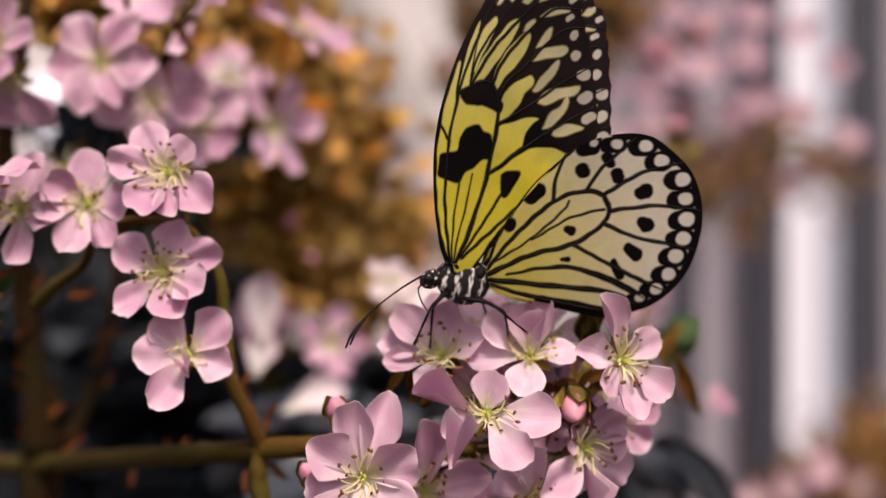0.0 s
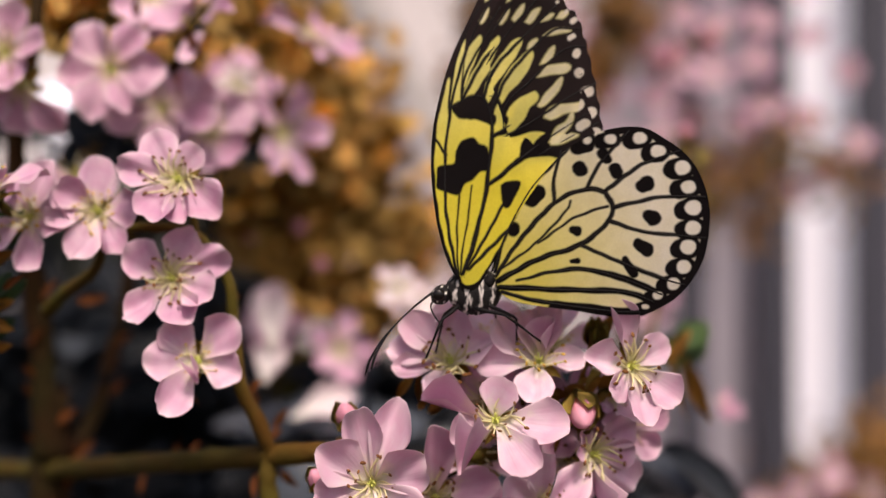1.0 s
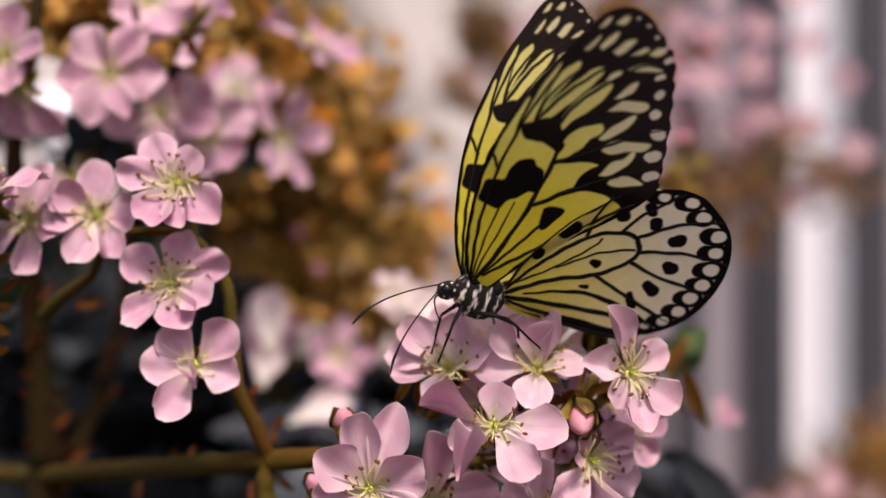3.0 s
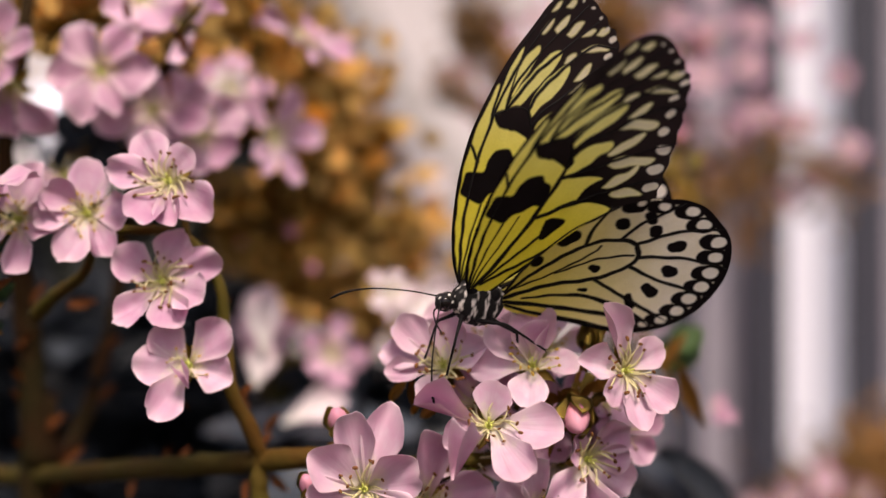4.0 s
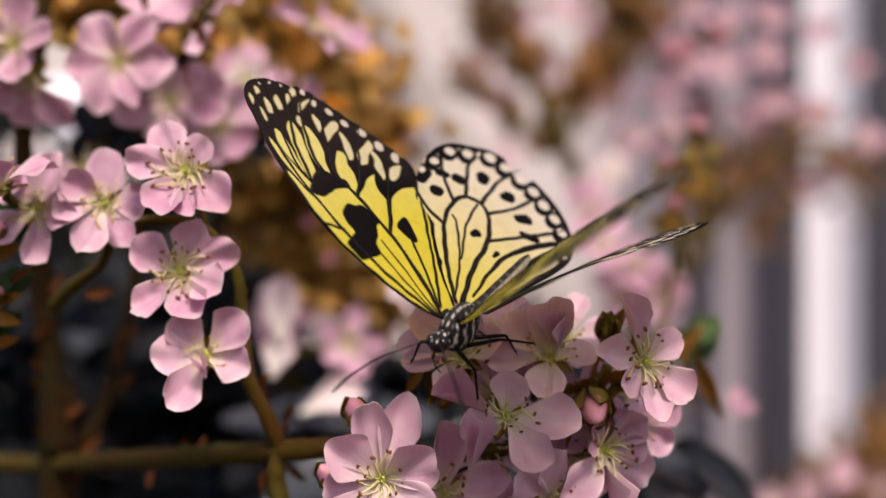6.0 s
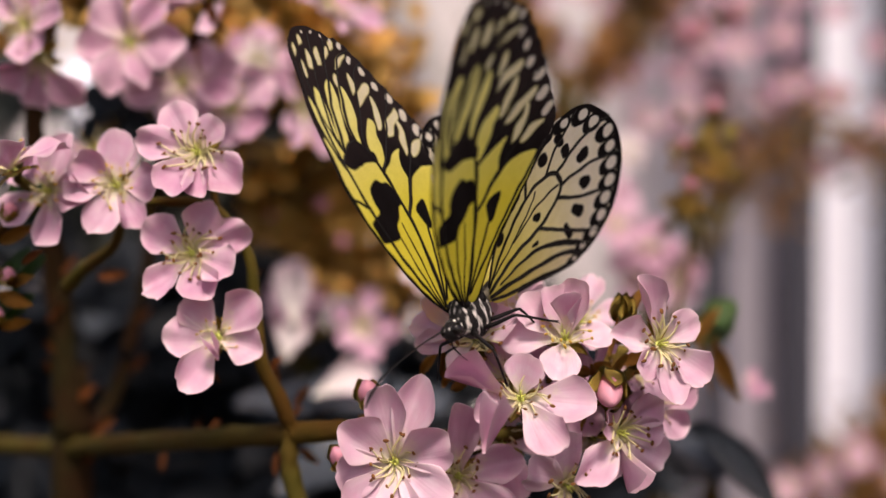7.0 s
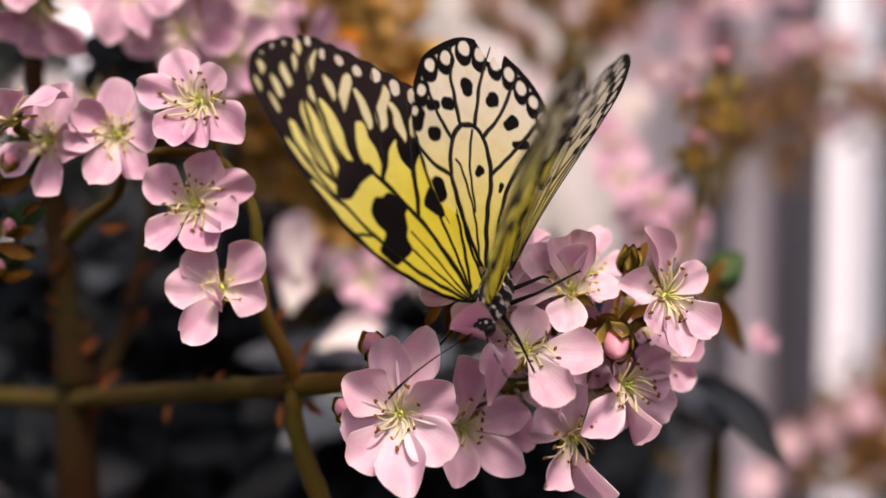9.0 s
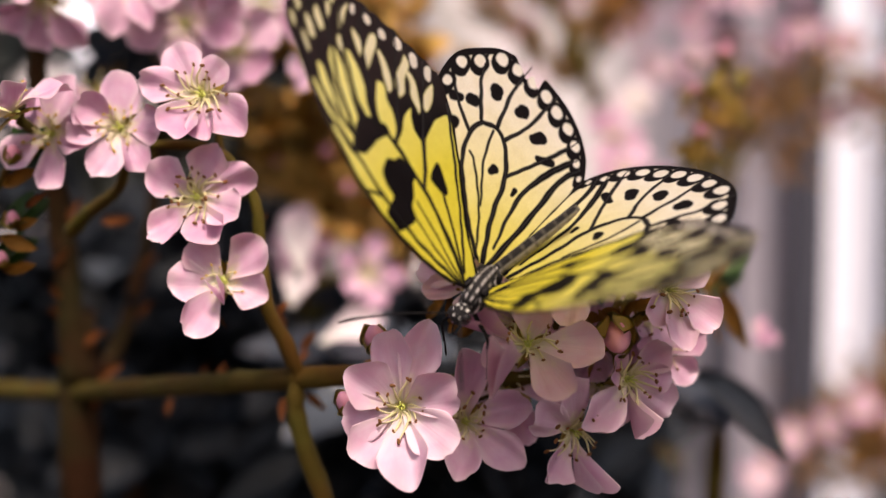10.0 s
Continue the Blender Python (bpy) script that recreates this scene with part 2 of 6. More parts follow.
def blob(bm, centre, axes, turn=None, seg=12, ring=8):
    made = bmesh.ops.create_uvsphere(bm, u_segments=seg, v_segments=ring, radius=1.0)["verts"]
    m = Matrix.Translation(centre) @ (turn or Matrix.Identity(4)) @ Matrix.Diagonal((*axes, 1))
    bmesh.ops.transform(bm, matrix=m, verts=made)
    return made


def facing(centre, normal, roll=0.0):
    """A frame whose z axis is the normal, x to the side, y upwards."""
    z = Vector(normal).normalized()
    x = Vector((0, 0, 1)).cross(z)
    if x.length < 0.05:
        x = Vector((1, 0, 0))
    x.normalize()
    m = Matrix((x, z.cross(x), z)).transposed().to_4x4()
    return Matrix.Translation(centre) @ m @ Matrix.Rotation(radians(roll), 4, "Z")


# ---- petals, stamens, buds: meshes that the flowers share ----
def petal_mesh(seed, mat, curl=0.0, fold=0.0, nu=16, nv=15):
    """An obovate petal, one unit long and one wide, along +x, with two skins."""
    rng = random.Random(seed)
    tipdip = rng.uniform(-0.05, 0.09)
    skew = rng.uniform(-0.07, 0.07)
    ruff = rng.uniform(0.04, 0.15)
    ph = rng.uniform(0, 6)
    cup = rng.uniform(0.12, 0.85)
    ragged = [rng.uniform(-0.010, 0.010) - (0.03 if rng.random() < 0.06 else 0) for _ in range(nv + 1)]
    crease = rng.uniform(-0.03, 0.09)
    twist = rng.uniform(-0.22, 0.22)
    bowl = rng.uniform(0.02, 0.24)
    grid = {}
    bm = bmesh.new()
    lay = bm.verts.layers.float_vector.new("petal")
    for side in (0, 1):
        for i in range(nu + 1):
            s = 1 - (1 - i / nu) ** 1.5
            wid = 0.5 * (0.15 + 0.85 * (s * s * (3 - 2 * s)) ** 0.62)
            for j in range(nv + 1):
                w = math.sin(math.pi * (j / nv - 0.5))
                x = s - tipdip * s ** 5 * (1 - abs(w)) ** 2 - 0.45 * s ** 1.6 * (1 - (1 - 0.98 * w * w) ** 0.5) + ragged[j] * s ** 8
                y = wid * w + skew * s * s
                z = cup * (w * w) * wid * (1 - 0.5 * s) + 0.22 * s - (0.24 + 0.8 * curl) * s * s + bowl * s ** 4 + ruff * s * s * math.sin(4.2 * w + ph + 2 * s) + twist * w * wid * s - crease * math.exp(-(w / 0.16) ** 2) * s * (1 - 0.6 * s) + 0.014 * s * math.sin(7 * w + 2 * ph + 3 * s)
                if fold:
                    z += fold * abs(w) * wid * 2.4 * s
                    y *= 1 - 0.55 * fold
                v = bm.verts.new((x, y, z - side * 0.007 * (1 - 0.5 * abs(w) ** 3)))
                v[lay] = (s, w, 0)
                grid[side, i, j] = v
    for side in (0, 1):
        for i in range(nu):
            for j in range(nv):
                q = [grid[side, i, j], grid[side, i + 1, j], grid[side, i + 1, j + 1], grid[side, i, j + 1]]
                bm.faces.new(q if side == 0 else q[::-1])
    rim = [(i, 0) for i in range(nu)] + [(nu, j) for j in range(nv)] + [(i, nv) for i in range(nu, 0, -1)] + [(0, j) for j in range(nv, 0, -1)]
    for a, b in zip(rim, rim[1:] + rim[:1]):
        bm.faces.new((grid[0, a[0], a[1]], grid[1, a[0], a[1]], grid[1, b[0], b[1]], grid[0, b[0], b[1]]))
    me = bpy.data.meshes.new("petal")
    bm.to_mesh(me)
    bm.free()
    me.polygons.foreach_set("use_smooth", [True] * len(me.polygons))
    me.materials.append(mat)
    return me


FRESH = [petal_mesh(s, PETAL, curl=c) for s, c in enumerate((0.0, 0.08, -0.15, 0.2, 0.05, -0.05, 0.3, 0.1, -0.2, 0.12, -0.1, 0.25, 0.0, 0.18))]
FOLDED = [petal_mesh(20 + s, PETAL, curl=-0.1, fold=f) for s, f in enumerate((0.7, 0.95))]
LIGHTENED = [petal_mesh(70 + s, PETAL_LIGHTENED, curl=c) for s, c in enumerate((0.0, 0.1, -0.1, 0.2, -0.15, 0.05, 0.15, -0.05))]
PALE = [petal_mesh(50 + s, PETAL_PALE, curl=c) for s, c in enumerate((0.0, 0.1, -0.08))]
SHADED = [petal_mesh(30 + s, PETAL_SHADED, curl=c) for s, c in enumerate((0.0, 0.1, -0.08, 0.18, 0.05))]


def stamen_mesh(seed, anther):
    """A curved pale filament, one unit tall along +z, with its anther."""
    rng = random.Random(seed)
    bm = bmesh.new()
    bend, side = rng.uniform(0.05, 0.55), rng.uniform(-0.9, 0.9)
    line = [(bend * t * t, side * t * (1 - t) * (1.6 - t), t - 0.12 * t * t) for t in np.linspace(0, 1, 7)]
    tube(bm, line, (0.044, 0.036, 0.024), 5)
    cut = len(bm.faces)
    made = blob(bm, line[-1], (0.10, 0.055, 0.05), Matrix.Rotation(rng.uniform(0, 3), 4, "Z") @ Matrix.Rotation(rng.uniform(-0.7, 0.7), 4, "Y"), 7, 5)
    for v in made:
        v.co += noise.noise_vector(v.co * 9) * 0.012
    bm.faces.ensure_lookup_table()
    for f in bm.faces[cut:]:
        f.material_index = 1
    me = bpy.data.meshes.new("stamen")
    bm.to_mesh(me)
    bm.free()
    me.polygons.foreach_set("use_smooth", [True] * len(me.polygons))
    me.materials.append(FILAMENT)
    me.materials.append(anther)
    return me


STAMEN_BROWN = [stamen_mesh(s, ANTHER_BROWN) for s in range(5)]
ANTHER_RUST = material("anther_rust", (0.24, 0.10, 0.02), 0.7, second=(0.14, 0.05, 0.015), scale=2500, bump=0.5)
STAMEN_RUST = [stamen_mesh(60 + s, ANTHER_RUST) for s in range(5)]
STAMEN_GOLD = [stamen_mesh(40 + s, ANTHER_GOLD) for s in range(4)]


def heart_mesh():
    """The green cup and styles at the middle of a flower, one unit wide."""
    bm = bmesh.new()
    blob(bm, (0, 0, -0.30), (0.62, 0.62, 0.42), None, 14, 8)
    for k in range(4):
        a = k * 1.7
        tube(bm, [(0.10 * math.cos(a), 0.10 * math.sin(a), 0), (0.16 * math.cos(a), 0.16 * math.sin(a), 0.6), (0.34 * math.cos(a), 0.34 * math.sin(a), 1.15)], (0.09, 0.07, 0.08), 6)
    me = bpy.data.meshes.new("flower")
    bm.to_mesh(me)
    bm.free()
    me.polygons.foreach_set("use_smooth", [True] * len(me.polygons))
    me.materials.append(HEART)
    return me


def sepal_mesh():
    bm = bmesh.new()
    rows = []
    for i in range(6):
        s = i / 5
        w = 0.32 * math.sin(math.pi * (0.12 + 0.88 * s) ** 0.8) + 0.02
        rows.append([bm.verts.new((s, w * k, 0.12 * k * k - 0.18 * s * s)) for k in (-1, 0, 1)])
    for a, b in zip(rows, rows[1:]):
        for k in (0, 1):
            bm.faces.new((a[k], b[k], b[k + 1], a[k + 1]))
    bmesh.ops.solidify(bm, geom=bm.faces[:], thickness=0.03)
    me = bpy.data.meshes.new("sepal")
    bm.to_mesh(me)
    bm.free()
    me.polygons.foreach_set("use_smooth", [True] * len(me.polygons))
    me.materials.append(SEPAL)
    return me


HEART_MESH, SEPAL_MESH = heart_mesh(), sepal_mesh()
MM = 0.001


def flower(plant, centre, normal, petals, seed, stamens=16, gold=False, rust=False, shaded=False, pale=False, light=False, tall=6.5, spread=38):
    """A five-petalled blossom. petals: rows of angle (0 to the side, 90 up), length and width in mm, lift in degrees, folded or not."""
    rng = random.Random(seed)
    f = child("flower", HEART_MESH, plant, "", facing(centre, normal) @ Matrix.Diagonal((2.6 * MM, 2.6 * MM, 2.6 * MM, 1)))
    unit = 1 / (2.6 * MM)
    for row in petals:
        a, length, width, lift = row[:4]
        bank = FOLDED if len(row) > 4 and row[4] else (PALE if pale else SHADED if shaded else LIGHTENED if light else FRESH)
        m = Matrix.Rotation(radians(a), 4, "Z") @ Matrix.Translation((0.0011 * unit, 0, 0.1 * rng.random())) @ Matrix.Rotation(radians(-lift), 4, "Y") @ Matrix.Rotation(radians(rng.uniform(-12, 12)), 4, "X")
        child("petal", rng.choice(bank), f, "", m @ Matrix.Diagonal((length * MM * unit, width * MM * unit, length * MM * unit * 0.9, 1)))
    bank = STAMEN_RUST if rust else STAMEN_GOLD if gold else STAMEN_BROWN
    for k in range(stamens):
        a = k * 360 / max(stamens, 1) + rng.uniform(-9, 9)
        size = tall * rng.uniform(0.7, 1.15) * MM * unit
        m = Matrix.Rotation(radians(a), 4, "Z") @ Matrix.Translation((0.38, 0, 0.0)) @ Matrix.Rotation(radians(rng.uniform(0.35, 1.15) * spread), 4, "Y") @ Matrix.Diagonal((size, size, size, 1))
        child("stamen", rng.choice(bank), f, "", m)
    for k in range(5):
        m = Matrix.Rotation(radians(k * 72 + 36 + rng.uniform(-8, 8)), 4, "Z") @ Matrix.Translation((0.3, 0, -0.55)) @ Matrix.Rotation(radians(rng.uniform(-25, 15)), 4, "Y")
        child("sepal", SEPAL_MESH, f, "", m @ Matrix.Diagonal((2.1, 1.7, 2.0, 1)))
    return f


def ring(start, length, width, lift, n=5, seed=0):
    rng = random.Random(seed)
    return [(start + 360 / n * k + rng.uniform(-9, 9), length * rng.uniform(0.88, 1.08), width * rng.uniform(0.85, 1.1), lift + rng.uniform(-14, 14)) for k in range(n)]


def bud(plant, centre, direction, length, width):
    """A closed pink bud in green sepals."""
    bm = bmesh.new()
    for v in blob(bm, (0, 0, 0.5 * length * MM), (width * MM / 2, width * MM / 2, length * MM / 2), None, 14, 10):
        t = max(0.0, v.co.z / (length * MM))
        v.co.x *= 1.06 - 0.35 * t
        v.co.y *= 1.06 - 0.35 * t
        v.co += noise.noise_vector(v.co * 500) * 0.0003
    ob = part("bud", bm, BUD, plant)
    ob.matrix_local = facing(centre, direction)
    for k in range(5):
        m = Matrix.Rotation(radians(72 * k), 4, "Z") @ Matrix.Translation((width * 0.40 * MM, 0, 0)) @ Matrix.Rotation(radians(-80 - 4 * (k % 2)), 4, "Y")
        child("sepal", SEPAL_MESH, ob, "", m @ Matrix.Diagonal((length * (0.72 + 0.08 * (k % 3)) * MM, width * 1.35 * MM, -length * 0.35 * MM, 1)))
    return ob


def branch(plant, points, radii, mat, steps=8, name="branch"):
    return part(name, tube(bmesh.new(), spline(points, steps), radii, 10, 0.25), mat, plant)


def leaf_mesh(mat, name="leaf", droop=0.2, seed=1):
    """A lance-shaped leaf, one unit long, with a folded midrib and a wavy edge."""
    rng = random.Random(seed)
    bm = bmesh.new()
    rows = []
    n = 14
    for i in range(n + 1):
        s = i / n
        w = 0.21 * math.sin(math.pi * s ** 0.85) ** 0.85 + 0.006
        rows.append([bm.verts.new((s, w * k, 0.10 * abs(k) * (1 - s) - droop * s * s + 0.016 * math.sin(9 * s + 2 * k + seed) * abs(k))) for k in (-1, -0.5, 0, 0.5, 1)])
    for a, b in zip(rows, rows[1:]):
        for k in range(4):
            bm.faces.new((a[k], b[k], b[k + 1], a[k + 1]))
    bmesh.ops.solidify(bm, geom=bm.faces[:], thickness=0.008)
    me = bpy.data.meshes.new(name)
    bm.to_mesh(me)
    bm.free()
    me.polygons.foreach_set("use_smooth", [True] * len(me.polygons))
    me.materials.append(mat)
    return me


def thing(name, at, label, category, group="", kind=""):
    ob = new(name)
    ob.empty_display_size = 0.02
    ob.location = at
    return tagged(ob, label, category, group, kind)


# ---- butterfly ----
def capsules(x, y, rows):
    """How deep points lie inside a union of tapered capsules: rows of x0, y0, r0, x1, y1, r1."""
    best = np.full(x.shape, -1e9)
    for x0, y0, r0, x1, y1, r1 in rows:
        dx, dy = x1 - x0, y1 - y0
        t = np.clip(((x - x0) * dx + (y - y0) * dy) / (dx * dx + dy * dy + 1e-9), 0, 1)
        best = np.maximum(best, r0 + (r1 - r0) * t - np.hypot(x - x0 - t * dx, y - y0 - t * dy))
    return best


def line_depth(x, y, points, width0, width1):
    """How deep points lie inside a line of tapering half-width."""
    p = spline(points, 5)
    n = len(p) - 1
    return capsules(x, y, [(*p[i], width0 + (width1 - width0) * i / n, *p[i + 1], width0 + (width1 - width0) * (i + 1) / n) for i in range(n)])


def soft(d, w=0.17):
    return np.clip(0.5 + d / (2 * w), 0, 1)


FORE_OUTLINE = [(1.3, -0.7), (3.5, 4), (5, 10.6), (5.7, 18), (5.8, 25.4), (5, 32.9), (3.4, 39.4), (1.3, 46), (-1.1, 51.8), (-3.8, 56.9), (-5.9, 60.8), (-7.7, 64.1), (-10.3, 67), (-13.6, 68.4), (-16.9, 67.9), (-20.4, 65.8), (-23.7, 62.9), (-26, 60.5), (-27.3, 56.7), (-28.5, 53), (-29.6, 48.5), (-30.9, 42.7), (-31.8, 37.8), (-32.5, 33.3), (-32.7, 30.4), (-31.3, 27.7), (-27.3, 22.6), (-21.5, 17.1), (-15.4, 11.4), (-9.4, 5.5), (-5.9, 0.9), (-3.4, -2.4), (-0.5, -3)]
FORE_VEINS = [
    ([(1.2, -0.1), (2.3, 7.3), (2.9, 14.7), (2.8, 21.3), (2.3, 27.9), (0.7, 37), (-1.1, 44), (-3.3, 50.1), (-6.6, 57.1), (-9.9, 62.5), (-11.7, 65.8)], 0.26, 0.16),
    ([(4.5, 31.4), (3.3, 29.7), (2.2, 27.7)], 0.2, 0.2),
    ([(0.7, 37), (0.5, 41.1), (-0.6, 46.8), (-2.6, 52.6), (-5.3, 58), (-7.7, 62.1)], 0.2, 0.15),
    ([(0.2, 0.3), (-2.4, 5.8), (-4.9, 13.1), (-6.9, 20.3), (-7.9, 26.3), (-8.9, 31.9), (-8.7, 37), (-7.2, 40.6), (-4.9, 41.1), (-1.8, 39.8), (0.4, 38.5)], 0.42, 0.3),
    ([(-6.9, 20.3), (-10.7, 23.1), (-14.8, 26.1), (-18.9, 28.9), (-24.7, 32.4), (-31.3, 36.1)], 0.27, 0.2),
    ([(-8.9, 31.7), (-13.1, 34.1), (-17.3, 36.8), (-23, 40.9), (-30.6, 45.4)], 0.24, 0.2),
    ([(-8.7, 37.4), (-10.7, 41.1), (-14.8, 44.8), (-18.9, 49.3), (-23.4, 53), (-28.1, 53.6)], 0.24, 0.2),
    ([(-7.3, 40.6), (-9, 44.8), (-12.3, 49.3), (-16.4, 53.8), (-20.7, 57.4), (-26.3, 57.6)], 0.24, 0.2),
    ([(-2.4, 40.4), (-4.9, 44.8), (-7.8, 49.3), (-12.3, 54.3), (-16.3, 58.5), (-20.7, 62.9)], 0.24, 0.2),
    ([(-2.1, 40.1), (-2.9, 44.4), (-4.7, 48.5), (-7.8, 53.4), (-10.7, 57.6), (-14.8, 62.5), (-17.3, 65.8)], 0.18, 0.16),
    ([(-10.2, 15.7), (-6.6, 9.8), (-1, 1.4)], 0.26, 0.24),
    ([(-28.8, 25.9), (-16.3, 14.7), (-1.6, 1.4)], 0.3, 0.24),
    ([(1, 0.3), (0.9, 7.3), (0.2, 14.7), (-0.6, 19.7)], 0.1, 0.06),
    ([(0.7, 0.3), (-0.8, 8.1), (-2.4, 14.7), (-3.3, 20.5)], 0.09, 0.05),
]
FORE_FIELDS = [
    [(1, 0.1), (3, 4.4), (4.2, 10.6), (4.9, 18), (5, 25.4), (4.1, 32.4), (2.7, 39), (0.7, 45), (0.1, 44.4), (0.4, 38.6), (-1.5, 36), (-5.3, 35.7), (-8.4, 34.3), (-8.9, 31.9), (-7.7, 25.4), (-7, 20.3), (-10.7, 22.1), (-14.8, 25.2), (-17.4, 26.3), (-21.4, 26.6), (-24.7, 25.4), (-26.3, 23.4), (-21.5, 18.2), (-15.4, 12.7), (-9.4, 6.9), (-5.6, 1.4), (-2.9, -1.6), (-0.5, -2.2)],
    [(0.6, 39.3), (0.2, 43.1), (-1.5, 49.3), (-3.7, 54.1), (-3.9, 53), (-2.9, 48.5), (-2.4, 44.4), (-1.9, 40.3), (-0.4, 38.8)],
    [(-3.1, 46.8), (-3.6, 50), (-5.3, 53.3), (-7.2, 55.2), (-7.7, 54.1), (-6.6, 50.6), (-4.7, 46.7), (-3.1, 43.1)],
    [(-2.6, 41.1), (-3.8, 44.4), (-6.9, 49.2), (-10.3, 53.8), (-12.5, 55.1), (-12.8, 53.3), (-11.2, 50), (-7.9, 45.2), (-5.1, 41.4), (-3.4, 40.6)],
    [(-7.4, 40.1), (-7.9, 43.2), (-9.9, 47.3), (-13.1, 51), (-15.2, 52), (-15.5, 50.1), (-13.6, 45.9), (-10, 41.9), (-8.4, 39.4)],
    [(-9.5, 32.4), (-9.2, 35.3), (-10.3, 38.9), (-12.8, 41.1), (-16, 42.7), (-16.9, 41.7), (-16.4, 40.3), (-14.8, 38.5), (-13.6, 36), (-11.7, 33.8)],
    [(-7.5, 21), (-8.5, 27.9), (-9.2, 31), (-12.3, 32.2), (-16.4, 33.3), (-18.6, 33.1), (-17.3, 32), (-15.5, 29.9), (-15, 26.9), (-14, 26.3), (-10, 23)],
]
FORE_STREAKS = [
    [(-14.1, 52.3), (-14.7, 54.1), (-16.4, 54.9), (-15.8, 53.3)],
    [(-17.1, 48.8), (-18.5, 51.5), (-20.4, 53.4), (-19.9, 50.6), (-18.3, 49.3)],
    [(-17.6, 55.7), (-19.7, 57.2), (-23.7, 57.7), (-23.9, 56.9), (-20.7, 56.1)],
    [(-16.3, 46), (-18.5, 48.5), (-22.9, 49.4), (-24.5, 48.5), (-22.9, 47.2), (-18.9, 46.4)],
    [(-16.6, 39.3), (-18.5, 42.3), (-22.2, 46.2), (-22.4, 44.4), (-20.1, 40.9), (-17.7, 39.1)],
    [(-18.2, 36.5), (-19.7, 39.1), (-23, 39.9), (-27.6, 40.5), (-26.5, 38.5), (-22.9, 37.6), (-20.1, 36.1)],
    [(-19.5, 30.7), (-21, 34.1), (-23.4, 36.1), (-24.8, 38.3), (-25.2, 36.1), (-23.4, 33.2), (-21, 31.2)],
    [(-21.9, 29.4), (-22.6, 31), (-25.5, 31.9), (-29, 31.3), (-26.8, 29.9), (-23, 29.1)],
    [(-20.6, 59.9), (-21.8, 61.5), (-23.7, 61.2), (-22.4, 60)],
    [(-7.4, 58.5), (-8.9, 60.7), (-9.9, 61.5), (-9.4, 59.7), (-8, 58)],
    [(-10.3, 59.2), (-11.7, 61.7), (-13.1, 62.8), (-12.8, 61), (-11.2, 58.7)],
    [(-13.5, 58.7), (-15.1, 61.2), (-16.9, 62.2), (-16.1, 60.2), (-14.5, 58.4)],
    [(-17.3, 58.9), (-18.9, 60.7), (-20.2, 61), (-19.1, 59.4)],
    [(-8.9, 63.2), (-9.9, 65), (-10.7, 65.5), (-10.3, 64)],
    [(-12.2, 64.5), (-13.3, 66.3), (-14.3, 66.4), (-13.6, 64.8)],
]
FORE_DOTS = [(*(-24.5, 59.3), 0.91, *(-25.1, 59.7), 0.91), (*(-24, 55.3), 0.98, *(-24.9, 55.9), 0.98), (*(-25.5, 51.7), 1.29, *(-25.7, 52), 1.29), (*(-26.2, 47.2), 1.36, *(-26.4, 47.4), 1.36), (*(-28.1, 43), 1.59, *(-28.7, 43.2), 1.59), (*(-28.5, 37.7), 1.51, *(-29.5, 38.3), 1.51), (*(-29.5, 33.1), 1.36, *(-30.8, 33.8), 1.36), (*(-22.9, 61.3), 0.76, *(-23.2, 61.6), 0.76), (*(-20.9, 63.5), 0.68, *(-21.1, 63.7), 0.68), (*(-18.4, 65.4), 0.61, *(-18.7, 65.5), 0.61), (*(-15.9, 66.5), 0.61, *(-15.9, 66.6), 0.61)]
FORE_BLOTCHES = [
    [(4.8, 22.1), (4.3, 24.9), (2.1, 25.6), (0.2, 25.9), (-0.1, 28.3), (-1.1, 30.4), (-2.4, 31.1), (-4.6, 31.7), (-5.6, 30.2), (-7.7, 29.2), (-7.5, 24.1), (-5.7, 23.6), (-3.8, 22), (-1.8, 20.7), (-0.5, 18.6), (1.3, 18.7), (3.7, 19.5), (4.8, 20.3)],
    [(-1.1, 40.1), (-3.3, 40.6), (-5.2, 41.3), (-6.6, 41.7), (-7.7, 40.8), (-9, 38.6), (-9.2, 37.1), (-10.1, 36.1), (-9.6, 34.3), (-8.4, 35.2), (-7.1, 36.8), (-5.4, 36), (-3.7, 35.6), (-2.1, 36.8), (-1.1, 38.5)],
    [(-10.2, 20.3), (-11.8, 21.3), (-14.8, 21), (-14.1, 18.7), (-11.7, 15.1), (-10.1, 15.9)],
]
HIND_OUTLINE = [(-1, 0.8), (-2.5, 6.7), (-6.3, 13.6), (-11.9, 20.8), (-17.6, 27.2), (-23.4, 30.8), (-30.2, 32.7), (-37, 32.4), (-42.1, 29.3), (-46.8, 24.9), (-49.3, 19.8), (-50.4, 14), (-50.1, 8.4), (-48.5, 2.1), (-45.5, -3), (-41.4, -7), (-37.4, -9), (-33.6, -10), (-26.8, -9.4), (-20, -8), (-11.4, -6.5), (-5, -4.7), (-1.9, -2.2)]
